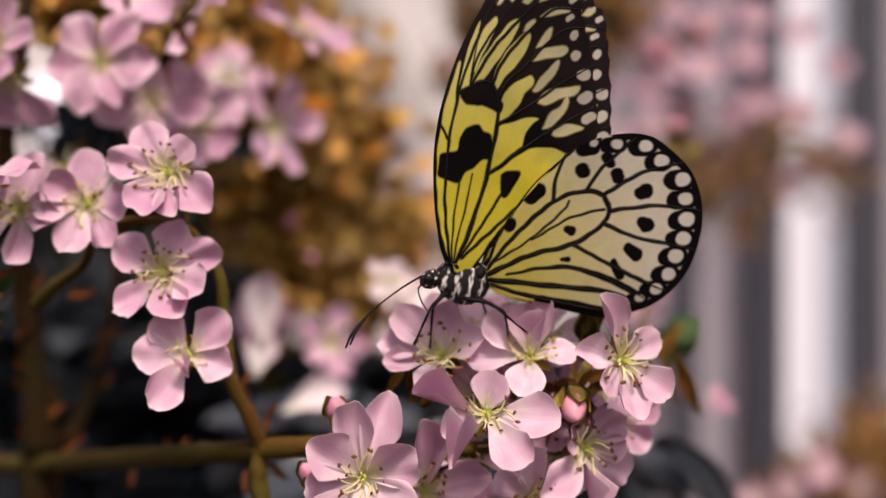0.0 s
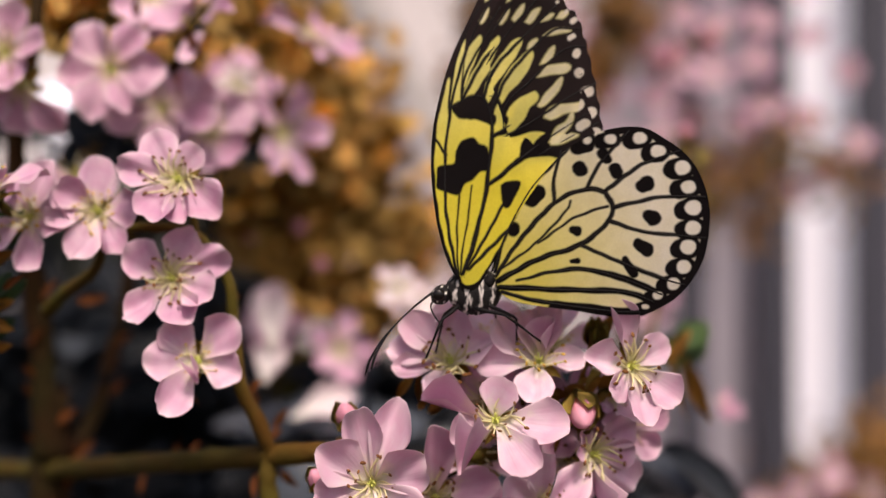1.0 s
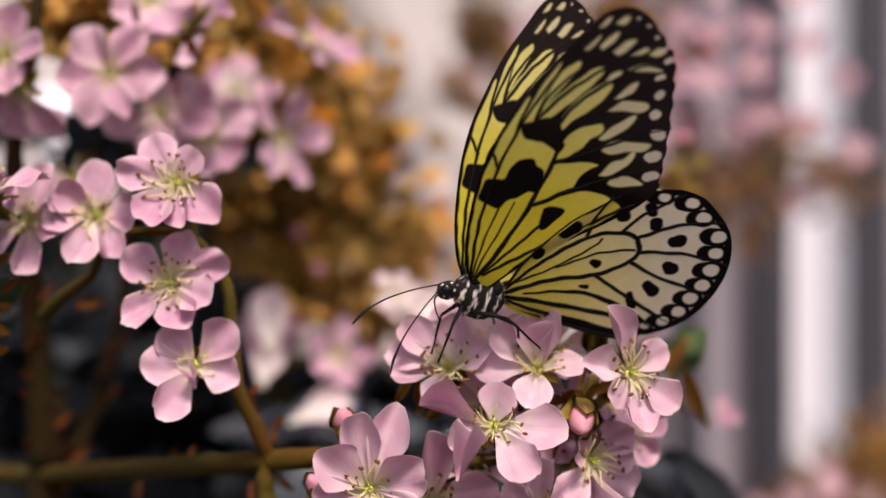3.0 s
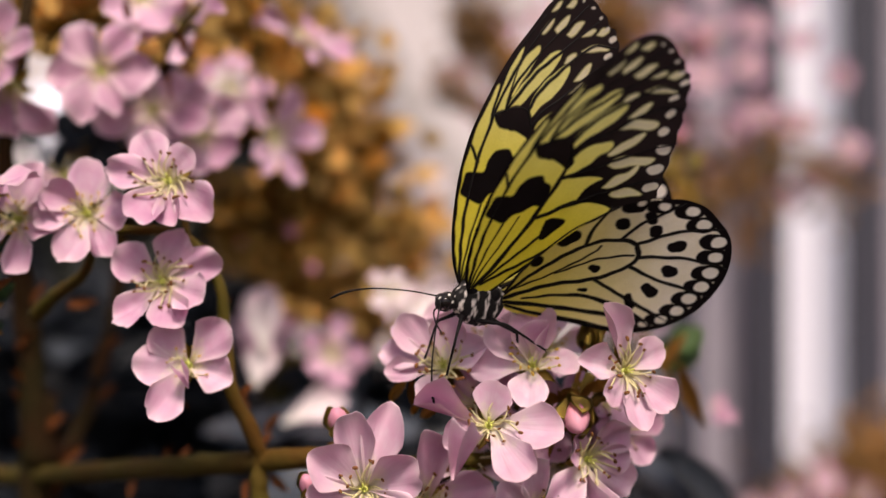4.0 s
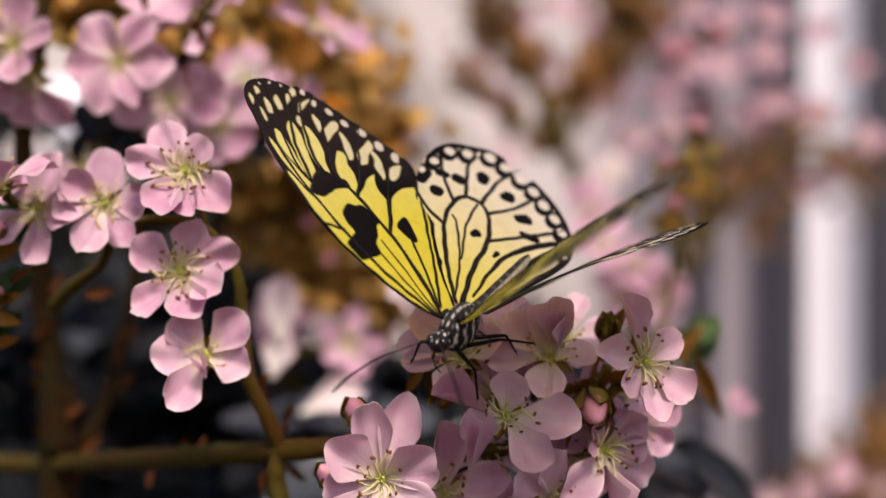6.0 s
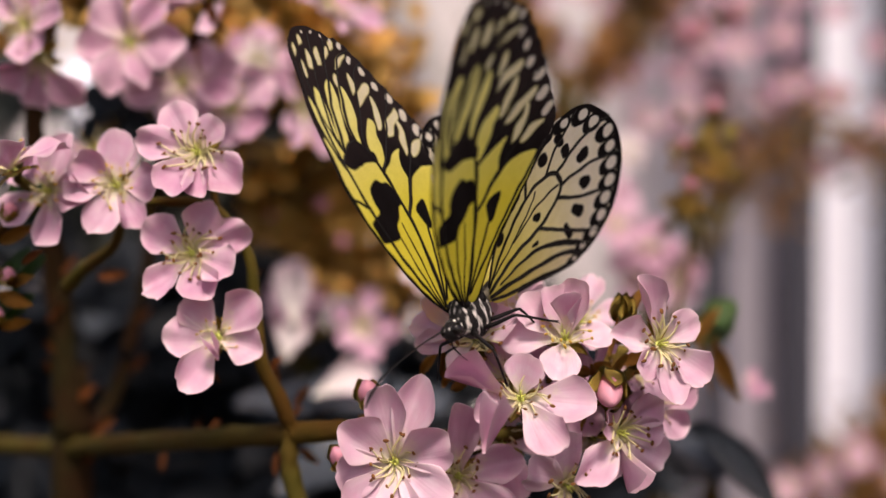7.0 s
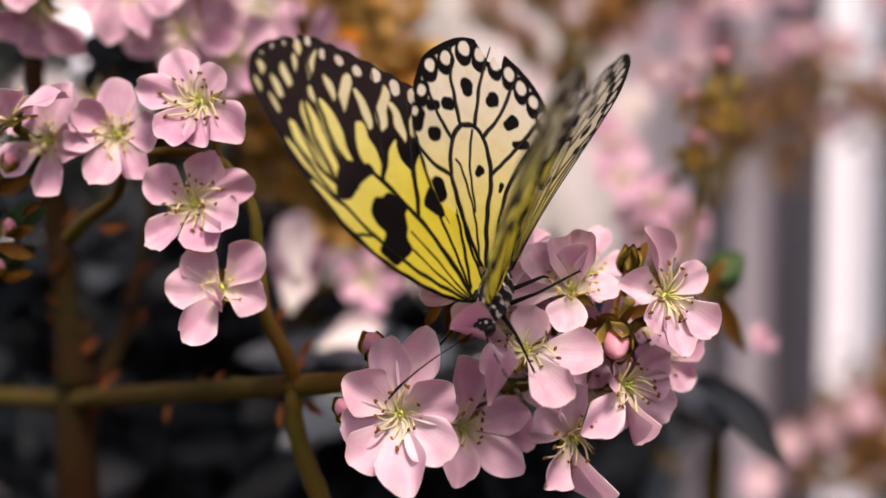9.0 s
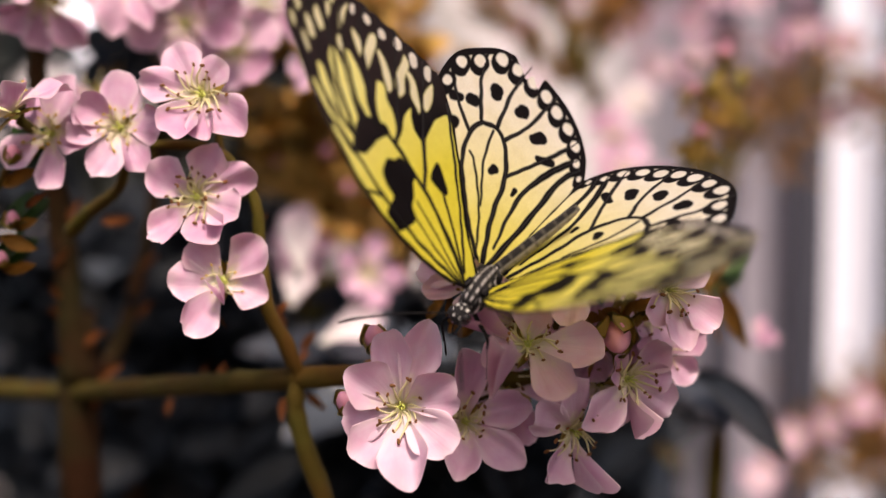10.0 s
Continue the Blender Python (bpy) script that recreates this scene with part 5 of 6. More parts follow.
# withered shrub behind
old = thing("withered_shrub", ((-0.063, 0.56, 1.1271)[0], 0.56, 0.0), "shrub covered with golden-brown withered blossoms", "shrub")
stem(old, [((-0.063, 0.56, 1.1271)[0], 0.56, 0.0), (-0.0588, 0.56, 0.9864), (-0.0785, 0.55, 1.1284), (-0.0771, 0.54, 1.1677), (-0.0689, 0.54, 1.2057), (-0.0581, 0.54, 1.2518), (-0.0703, 0.53, 1.3015), (-0.0756, 0.53, 1.3574)], (0.012, 0.009, 0.006, 0.005, 0.004, 0.003), BARK)
stem(old, [(-0.0689, 0.54, 1.2057), (-0.0453, 0.55, 1.2169), (-0.0183, 0.57, 1.2032)], (0.004, 0.002), BARK)
stem(old, [(-0.0785, 0.55, 1.1284), (-0.0868, 0.55, 1.1118), (-0.0764, 0.5, 1.15), (-0.0425, 0.46, 1.1633)], (0.003, 0.002), BARK)
clumps(old, [((-0.0713, 0.5, 1.2982), .026, .16), ((-0.0487, 0.5, 1.2681), .024, .18), ((-0.0446, 0.51, 1.2489), .022, .14), ((-0.0585, 0.52, 1.2316), .026, .16), ((-0.0376, 0.52, 1.2107), .024, .16), ((-0.0563, 0.5, 1.2103), .022, .12), ((-0.0839, 0.5, 1.2103), .018, .08), ((-0.0187, 0.54, 1.2057), .018, .08), ((-0.0481, 0.52, 1.1846), .022, .12), ((-0.0277, 0.53, 1.1923), .018, .09), ((-0.0663, 0.5, 1.1902), .016, .06), ((-0.0818, 0.46, 1.2927), .022, .12), ((-0.0726, 0.46, 1.2673), .018, .08), ((-0.0868, 0.45, 1.2771), .016, .07), ((-0.0588, 0.48, 1.2461), .016, .08), ((-0.1127, 0.42, 1.2888), .020, .08), ((-0.1338, 0.42, 1.292), .018, .05), ((-0.1528, 0.42, 1.291), .02, .06), ((-0.1004, 0.44, 1.2732), .020, .07), ((-0.132, 0.45, 1.2409), .010, .03), ((-0.1056, 0.37, 1.2785), .011, .05), ((-0.0903, 0.37, 1.2745), .010, .05), ((-0.1219, 0.37, 1.2790), .012, .05), ((-0.0990, 0.44, 1.2330), .012, .04), ((-0.0405, 0.56, 1.1693), .014, .05), ((-0.0760, 0.58, 1.2480), .020, .08), ((-0.0950, 0.58, 1.2120), .016, .05), ((-0.0700, 0.60, 1.2180), .022, .08)], 620, 0.0135, WITHERED, 5, label="golden-brown withered petals")
for k, (q, n) in enumerate((((-0.045, 0.45, 1.1618), (0.1, -0.9, 0.2)), ((-0.0283, 0.6, 1.1822), (0.2, -0.9, 0.3)), ((-0.0779, 0.42, 1.2635), (0.2, -0.8, 0.4)), ((-0.0417, 0.62, 1.1879), (-0.3, -0.9, 0.3)), ((-0.0789, 0.5, 1.1701), (-0.2, -0.9, 0.1)))):
    bloom(old, q, n, ring(40 * k, 15, 11, 12, 5, 50 + k), 60 + k, 6, gold=True)
# whitish blossoms added to stand in for bright blurred spots of light
for k, (q, n, size) in enumerate((((-0.0198, 0.42, 1.1875), (0.2, -0.8, 0.5), 9), ((-0.0152, 0.42, 1.1823), (-0.1, -0.8, 0.5), 8), ((-0.0762, 0.4, 1.2605), (0.2, -0.8, 0.4), 8), ((-0.0274, 0.58, 1.1834), (0.2, -0.8, 0.5), 15), ((-0.0419, 0.6, 1.1762), (-0.2, -0.8, 0.5), 14), ((-0.082, 0.52, 1.1702), (-0.6, -0.7, 0.2), 15), ((-0.0808, 0.43, 1.265), (0.2, -0.8, 0.4), 12), ((-0.0146, 0.66, 1.1904), (0.1, -0.9, 0.3), 14), ((-0.0436, 0.7, 1.2672), (0.4, -0.8, 0.3), 12), ((-0.009, 0.75, 1.2531), (0.3, -0.8, 0.2), 13))):
    bloom(old, q, n, ring(25 * k, size, size * 0.8, 12, 5, 150 + k), 160 + k, 4, gold=True, pale=True)
for q in ((-0.0649, 0.48, 1.2099), (-0.0564, 0.48, 1.1942), (-0.0889, 0.5, 1.2053)):
    bud(old, rel(old, q), (0.1, -0.8, 0.4), 7, 6.5)

# large white petals added as stand-ins for bright blurred highlights
for q, way, roll, long, wide in (((-0.0665, 0.42, 1.1640), (0.1, -0.9, 0.35), 95, 0.027, 0.015), ((-0.0700, 0.42, 1.1520), (-0.1, -0.9, 0.3), 80, 0.017, 0.012), ((-0.0600, 0.42, 1.1385), (0.1, -0.75, 0.65), 22, 0.026, 0.013), ((-0.0190, 0.50, 1.1745), (0.1, -0.8, 0.5), 10, 0.030, 0.024), ((-0.0870, 0.46, 1.2630), (0.0, -0.8, 0.5), 60, 0.022, 0.018)):
    child("petal", PALE[0], old, "white petal standing in for a blurred highlight", facing(rel(old, q), way, roll) @ Matrix.Diagonal((long, wide, long, 1)))

# pink shrub further back
far = thing("flowering_shrub", ((0.1691, 0.85, 1.0894)[0], 0.85, 0.0), "distant pink flowering shrub with brown withered heads", "shrub")
stem(far, [((0.1691, 0.85, 1.0894)[0], 0.85, 0.0), (0.1435, 0.85, 0.9186), (0.1261, 0.82, 1.1345), (0.0663, 0.75, 1.272), (0.0437, 0.75, 1.321), (0.0173, 0.75, 1.3624), (0.006, 0.75, 1.3963)], (0.012, 0.008, 0.006, 0.004, 0.003), BARK)
stem(far, [(0.0663, 0.75, 1.272), (0.0978, 0.76, 1.3226), (0.1199, 0.78, 1.3689), (0.1278, 0.78, 1.412)], (0.004, 0.0025), BARK)
stem(far, [(0.1261, 0.82, 1.1345), (0.1756, 0.84, 1.1962), (0.2143, 0.86, 1.248), (0.2724, 0.88, 1.2844), (0.3147, 0.9, 1.2728)], (0.006, 0.004, 0.003), BARK)
clumps(far, [((0.023, 0.75, 1.3511), .022, .14), ((0.118, 0.78, 1.3611), .028, .18), ((0.0437, 0.75, 1.3247), .012, .06), ((0.0978, 0.76, 1.3226), .014, .08), ((0.2143, 0.86, 1.248), .040, .11), ((0.1927, 0.86, 1.2652), .03, .06), ((0.2679, 0.88, 1.28), .035, .07), ((0.3102, 0.9, 1.2638), .03, .05)], 1500, 0.010, WITHERED_BROWN, 6, label="brown withered flower heads")
rng = random.Random(77)
for k, (px, r) in enumerate((((0.1351, 0.8, 1.3491), 1), ((0.1592, 0.8, 1.333), 1), ((0.1873, 0.8, 1.329), 1), ((0.2208, 0.82, 1.3405), 1), ((0.1961, 0.82, 1.3652), 1), ((0.1714, 0.84, 1.3777), 1), ((0.2291, 0.82, 1.3075), 1), ((0.2136, 0.84, 1.2975), 1), ((0.1841, 0.86, 1.3041), 1), ((0.2724, 0.88, 1.3066), 1), ((0.2966, 0.9, 1.2638), 1), ((0.2359, 0.86, 1.3776), 1), ((0.1581, 0.86, 1.3214), 1), ((0.2695, 0.9, 1.2502), 1), ((0.331, 0.92, 1.2883), 1), ((0.2016, 0.88, 1.2712), 1), ((0.0785, 0.84, 1.3777), 1), ((0.1063, 0.86, 1.3646), 1), ((0.0618, 0.5, 1.2028), 1), ((0.0799, 0.52, 1.1924), 1), ((0.0956, 0.55, 1.1782), 1), ((0.0721, 0.52, 1.1794), 1), ((0.0625, 0.55, 1.2196), 1), ((0.0554, 0.95, 1.3914), 1), ((0.0363, 0.95, 1.3246), 1), ((0.1031, 0.95, 1.3246), 1), ((0.1368, 0.92, 1.2929), 1), ((0.1248, 0.9, 1.3316), 1), ((0.0745, 0.95, 1.3532), 1), ((0.0181, 1, 1.3613), 1), ((0.1565, 0.9, 1.2818), 1), ((0.3322, 0.95, 1.3532), 1), ((0.3036, 0.95, 1.3819), 1), ((0.135, 0.85, 1.4054), 1), ((0.199, 0.85, 1.4054), 1), ((0.2724, 0.88, 1.4083), 1), ((0.183, 0.92, 1.2513), 1))):
    bloom(far, px, (rng.uniform(-0.5, 0.5), -0.9, rng.uniform(-0.1, 0.6)), ring(rng.uniform(0, 72), 15.5, 11.5, 10, 5, 80 + k), 90 + k, 4, gold=True, shaded=True)
for q in ((0.1324, 0.72, 1.3205), (0.1396, 0.72, 1.3252), (0.1677, 0.74, 1.3379)):
    bud(far, rel(far, q), (0.1, -0.9, 0.2), 16, 14)
bud(far, rel(far, (0.0869, 0.46, 1.2298)), (0.0, -0.5, 0.85), 7, 6)
stem(far, [(0.1756, 0.84, 1.1962), (0.1194, 0.6, 1.1913), (0.0919, 0.48, 1.2099), (0.0873, 0.462, 1.2286)], (0.003, 0.0016), BARK)

stem(far, [(0.0919, 0.48, 1.2099), (0.0772, 0.42, 1.1833), (0.0633, 0.375, 1.1625)], (0.0014, 0.001), BARK)
child("leaf", GREEN_LEAF, far, "", facing(rel(far, (0.0643, 0.37, 1.1658)), (0.2, -0.8, 0.5), 12) @ Matrix.Diagonal((0.026, 0.03, 0.02, 1)))

clumps(far, [((0.0845, 0.43, 1.2229), .010, .4), ((0.0791, 0.43, 1.2099), .008, .25), ((0.0909, 0.44, 1.2378), .007, .2), ((0.0942, 0.44, 1.2245), .006, .15)], 120, 0.0058, HEAD_GREEN, 9, label="green and rust flower head gone over")
bud(far, rel(far, (0.0772, 0.42, 1.2298)), (-0.2, -0.6, 0.8), 5, 4.4)
bud(far, rel(far, (0.0888, 0.43, 1.2434)), (0.1, -0.6, 0.8), 7, 6)
bud(far, rel(far, (0.0790, 0.42, 1.2160)), (-0.2, -0.8, 0.3), 6, 5)
for q, way, size in (((0.0698, 0.3516, 1.1676), (0.0, -0.4, -0.9), 20), ((0.0758, 0.3616, 1.1667), (0.2, -0.4, -0.9), 22), ((0.068, 0.3516, 1.1658), (0.3, -0.5, 0.8), 14)):
    bract(far, q, way, size)
for roll, size in ((-35, 0.011), (-70, 0.009), (20, 0.007)):
    child("petal", SHADED[1], far, "", facing(rel(far, (0.099, 0.4216, 1.1459)), (0.2, -0.8, 0.4), roll) @ Matrix.Diagonal((size, size * 0.6, size, 1)))
child("leaf", GREEN_LEAF, far, "", facing(rel(far, (0.0738, 0.3716, 1.1694)), (0.1, -0.8, 0.5), 35) @ Matrix.Diagonal((0.018, 0.026, 0.015, 1)))
# a forked twig with dry heads, and paler blossoms beside it
for points in [[(0.0535, 0.755, 1.2633), (0.0347, 0.755, 1.2891), (0.003, 0.755, 1.3186)], [(0.0535, 0.755, 1.2633), (0.0589, 0.755, 1.2817), (0.0862, 0.755, 1.3183)]]:
    stem(far, points, (0.0035, 0.0028, 0.0022), TWIG)
stem(far, [(0.0535, 0.755, 1.2633), (0.0663, 0.75, 1.2720)], (0.0036, 0.0036), BARK)
clumps(far, (((0.003, 0.75, 1.3141), 0.012, 0.2), ((0.0197, 0.75, 1.3013), 0.01, 0.16), ((0.0345, 0.75, 1.2885), 0.009, 0.14), ((0.082, 0.75, 1.3121), 0.012, 0.2), ((0.0693, 0.75, 1.2976), 0.01, 0.16), ((0.0566, 0.75, 1.2793), 0.009, 0.14)), 260, 0.009, WITHERED_BROWN, 12, label="dry golden-brown flower heads")
for k, q in enumerate(((0.0711, 0.62, 1.2317), (0.0859, 0.64, 1.2438), (0.1233, 0.8, 1.2789), (0.0397, 0.9, 1.276), (0.1189, 0.9, 1.3155), (0.158, 0.85, 1.2923))):
    bloom(far, q, (0.1 - 0.05 * k, -0.9, 0.35), ring(25 * k, 13, 10, 12, 5, 220 + k), 230 + k, 5, gold=True, pale=k < 2, light=True)
low = thing("flowering_shrub", ((0.3238, 0.9, 0.9924)[0], 0.9, 0.0), "low pink shrub with brown heads at the foot of the fence", "shrub")
stem(low, [((0.3238, 0.9, 0.9924)[0], 0.9, 0.0), (0.3238, 0.9, 0.8116), (0.3238, 0.9, 1.0105)], (0.008, 0.004), BARK)
clumps(low, [((0.3238, 0.9, 1.0151), .045, .5), ((0.2921, 0.9, 0.9924), .04, .3), ((0.3587, 0.92, 1.0341), .035, .3)], 900, 0.011, WITHERED_BROWN, 8, label="brown withered flower heads")
for k, q in enumerate(((0.2878, 0.86, 1.0319), (0.3217, 0.87, 1.0168), (0.2724, 0.88, 1.0103), (0.2414, 0.88, 1.0015), (0.3267, 0.86, 0.9887), (0.2143, 0.86, 0.9757))):
    bloom(low, q, (0.1, -0.9, 0.4), ring(30 * k, 15, 12, 10, 5, 120 + k), 130 + k, 4, gold=True)

# dark glossy foliage in the shade below
FOLIAGE = {}
HIGH_LEAVES = [(-0.275, 0.7, 1.212), (-0.232, 0.7, 1.208), (-0.186, 0.7, 1.226), (-0.168, 0.7, 1.2285), (-0.135, 0.7, 1.239), (-0.160, 0.7, 1.270), (-0.152, 0.7, 1.302), (-0.1245, 0.7, 1.2637), (-0.300, 0.7, 1.28), (-0.107, 0.7, 1.2214), (-0.13, 0.72, 1.205), (-0.200, 0.72, 1.205)]
for name_at, spots, seed, deep in (
    ((-0.1975, 0.62, 1.0259), ((-0.2056, 0.55, 1.1561), (-0.2002, 0.6, 1.1249), (-0.1702, 0.58, 1.142), (-0.158, 0.6, 1.1038), (-0.146, 0.64, 1.1489), (-0.1818, 0.58, 1.0779), (-0.1337, 0.55, 1.0787), (-0.1177, 0.58, 1.0983), (-0.2001, 0.55, 1.0953), (-0.2255, 0.62, 1.1879), (-0.1788, 0.62, 1.1692), (-0.1539, 0.62, 1.1193), (-0.2002, 0.6, 1.0978), (-0.1097, 0.6, 1.0677), (-0.2256, 0.58, 1.1187), (-0.1308, 0.6, 1.1219), (-0.1643, 0.56, 1.0709), (-0.2206, 0.56, 1.0765), (-0.1663, 0.62, 1.1411), (-0.1272, 0.57, 1.0857), (-0.1207, 0.66, 1.2003), (-0.1141, 0.66, 1.1871), (-0.1059, 0.48, 1.2726), (-0.1315, 0.46, 1.2465), (-0.1047, 0.48, 1.2629)), 3, ((-0.318, 0.75, 1.1552), (-0.2837, 0.78, 1.1298), (-0.2428, 0.8, 1.12), (-0.1986, 0.8, 1.12), (-0.1704, 0.8, 1.0879), (-0.318, 0.75, 1.0798), (-0.2728, 0.75, 1.0647), (-0.2367, 0.78, 1.0593), (-0.1897, 0.78, 1.0515), (-0.1447, 0.75, 1.0421), (-0.2898, 0.7, 1.0245), (-0.2335, 0.7, 1.0175), (-0.1773, 0.7, 1.0104), (-0.128, 0.7, 1.0104), (-0.3482, 0.75, 1.1175), (-0.3415, 0.72, 1.0484), (-0.164, 0.85, 1.1492))),
    ((0.004, 0.5, 1.047), ((-0.0318, 0.44, 1.1295), (-0.0099, 0.45, 1.1347), (-0.0518, 0.46, 1.1032), (-0.0235, 0.45, 1.1053), (0.0083, 0.46, 1.1263), (0.0268, 0.46, 1.1032), (-0.0764, 0.5, 1.0872), (-0.0009, 0.45, 1.0894), (-0.0425, 0.46, 1.087), (0.0337, 0.46, 1.08), (-0.0194, 0.46, 1.0824)), 4, ((-0.0675, 0.6, 1.0918), (-0.0374, 0.6, 1.0918), (-0.0072, 0.6, 1.0948), (0.0229, 0.6, 1.0918), (-0.0653, 0.58, 1.0604), (-0.0303, 0.58, 1.0604), (0.0047, 0.58, 1.0604), (0.0396, 0.58, 1.0604), (-0.0461, 0.56, 1.0427), (0.0214, 0.56, 1.0399))),
):
    plant = FOLIAGE[seed] = thing("foliage_plant", (name_at[0], name_at[1], 0.0), "dark bluish-green glossy leaves in shade", "plant")
    rng = random.Random(seed)
    for q in spots:
        for _ in range(5):
            c = rel(plant, tuple(v + rng.uniform(-0.016, 0.016) for v in q))
            size = rng.uniform(0.030, 0.05)
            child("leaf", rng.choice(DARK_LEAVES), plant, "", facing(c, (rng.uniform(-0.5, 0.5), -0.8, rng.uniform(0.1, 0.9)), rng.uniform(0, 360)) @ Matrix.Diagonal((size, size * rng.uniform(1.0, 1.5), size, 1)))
    # leaf mass added as a dark backing, its shade put into the colour
    clumps(plant, [(q, 0.055, 1.0 / len(deep)) for q in deep], 1500, 0.030, LEAF_DARK, seed, 'dense_leaves', 'dense leaf mass with shade put into its dark colour')
    if seed == 3:
        clumps(plant, [(q, 0.034, 0.09) for q in HIGH_LEAVES], 900, 0.022, LEAF_SLATE, 8, 'upper_leaves', 'slate-coloured leaves behind the blossoms')
    stem(plant, [(name_at[0], name_at[1], 0.0), (name_at[0] + 0.01, name_at[1], 0.6), (name_at[0], name_at[1] + 0.01, spots[0][2])], (0.008, 0.004), BARK_RED, 8, "stalk")

# a broad glossy leaf that catches the sky beside the cluster
shiny = thing("foliage_plant", ((0.0857, 0.42, 1.082)[0], 0.42, 0.0), "broad glossy dark leaves catching the sky", "plant")
stem(shiny, [((0.0857, 0.42, 1.082)[0], 0.42, 0.0), (0.0857, 0.42, 0.9976), (0.0878, 0.42, 1.0905), (0.0847, 0.41, 1.1096)], (0.005, 0.003, 0.002), BARK)
for q, way, roll, size in (((0.0736, 0.4, 1.1299), (0.35, -0.5, 0.8), -50, 0.045), ((0.0866, 0.4, 1.1118), (0.3, -0.55, 0.75), 100, 0.04), ((0.0675, 0.4, 1.1118), (0.2, -0.5, 0.85), 30, 0.04)):
    child("leaf", GLOSSY_LEAF, shiny, "", facing(rel(shiny, q), way, roll) @ Matrix.Diagonal((size, size * 1.3, size, 1)))


for q, way, roll, size in (((-0.0304, 0.42, 1.1264), (0.2, -0.5, 0.85), 200, 0.05), ((-0.0484, 0.43, 1.1311), (0.1, -0.5, 0.9), 150, 0.05), ((-0.0640, 0.42, 1.1360), (0.05, -0.55, 0.83), 14, 0.066), ((-0.0100, 0.43, 1.1300), (-0.1, -0.55, 0.83), -12, 0.060)):
    child("leaf", GLOSSY_LEAF, FOLIAGE[4], "", facing(rel(FOLIAGE[4], q), way, roll) @ Matrix.Diagonal((size, size * 1.3, size, 1)))
for q, way, roll, size in (((-0.1310, 0.58, 1.2960), (0.1, -0.75, 0.6), 250, 0.05), ((-0.1500, 0.60, 1.2700), (-0.2, -0.8, 0.5), 300, 0.05), ((-0.1180, 0.58, 1.2700), (0.2, -0.8, 0.5), 220, 0.045), ((-0.1420, 0.60, 1.1850), (0.1, -0.8, 0.5), 262, 0.075), ((-0.1100, 0.56, 1.1700), (0.1, -0.8, 0.5), 285, 0.06), ((-0.1900, 0.60, 1.1750), (-0.1, -0.8, 0.5), 265, 0.07)):
    child("leaf", GLOSSY_LEAF, FOLIAGE[3], "", facing(rel(FOLIAGE[3], q), way, roll) @ Matrix.Diagonal((size, size * 1.2, size, 1)))


# ---- motion ----
def wing_pose(kind, side, flap, sweep, twist):
    """A wing on its hinge, in the butterfly's space: flap 90 is straight up, sweep turns it in its plane, twist about its span."""
    a, t = radians(flap), radians(twist)
    span = Vector((0, side * math.cos(a), math.sin(a)))
    n = Vector((0, -side * math.sin(a), math.cos(a)))
    fore = Vector((1, 0, 0)) * math.cos(t) + n * math.sin(t)
    y = span * side
    m = Matrix((fore, y, fore.cross(y))).transposed().to_4x4() @ Matrix.Rotation(radians(side * sweep), 4, "Z")
    base = FORE_BASE if kind == "F" else HIND_BASE
    return Matrix.Translation((base[0] * MM, side * base[1] * MM, base[2] * MM)) @ m


def aim(origin, way, up):
    """A frame at origin whose x axis points along way, z towards up."""
    x = Vector(way).normalized()
    z = Vector(up) - x * x.dot(Vector(up))
    z.normalize()
    return Matrix.Translation(origin) @ Matrix((x, z.cross(x), z)).transposed().to_4x4()


def blend_rows(rows, t):
    ts = [r[0] for r in rows]
    return tuple(float(np.interp(t, ts, [r[k] for r in rows])) for k in range(1, len(rows[0])))


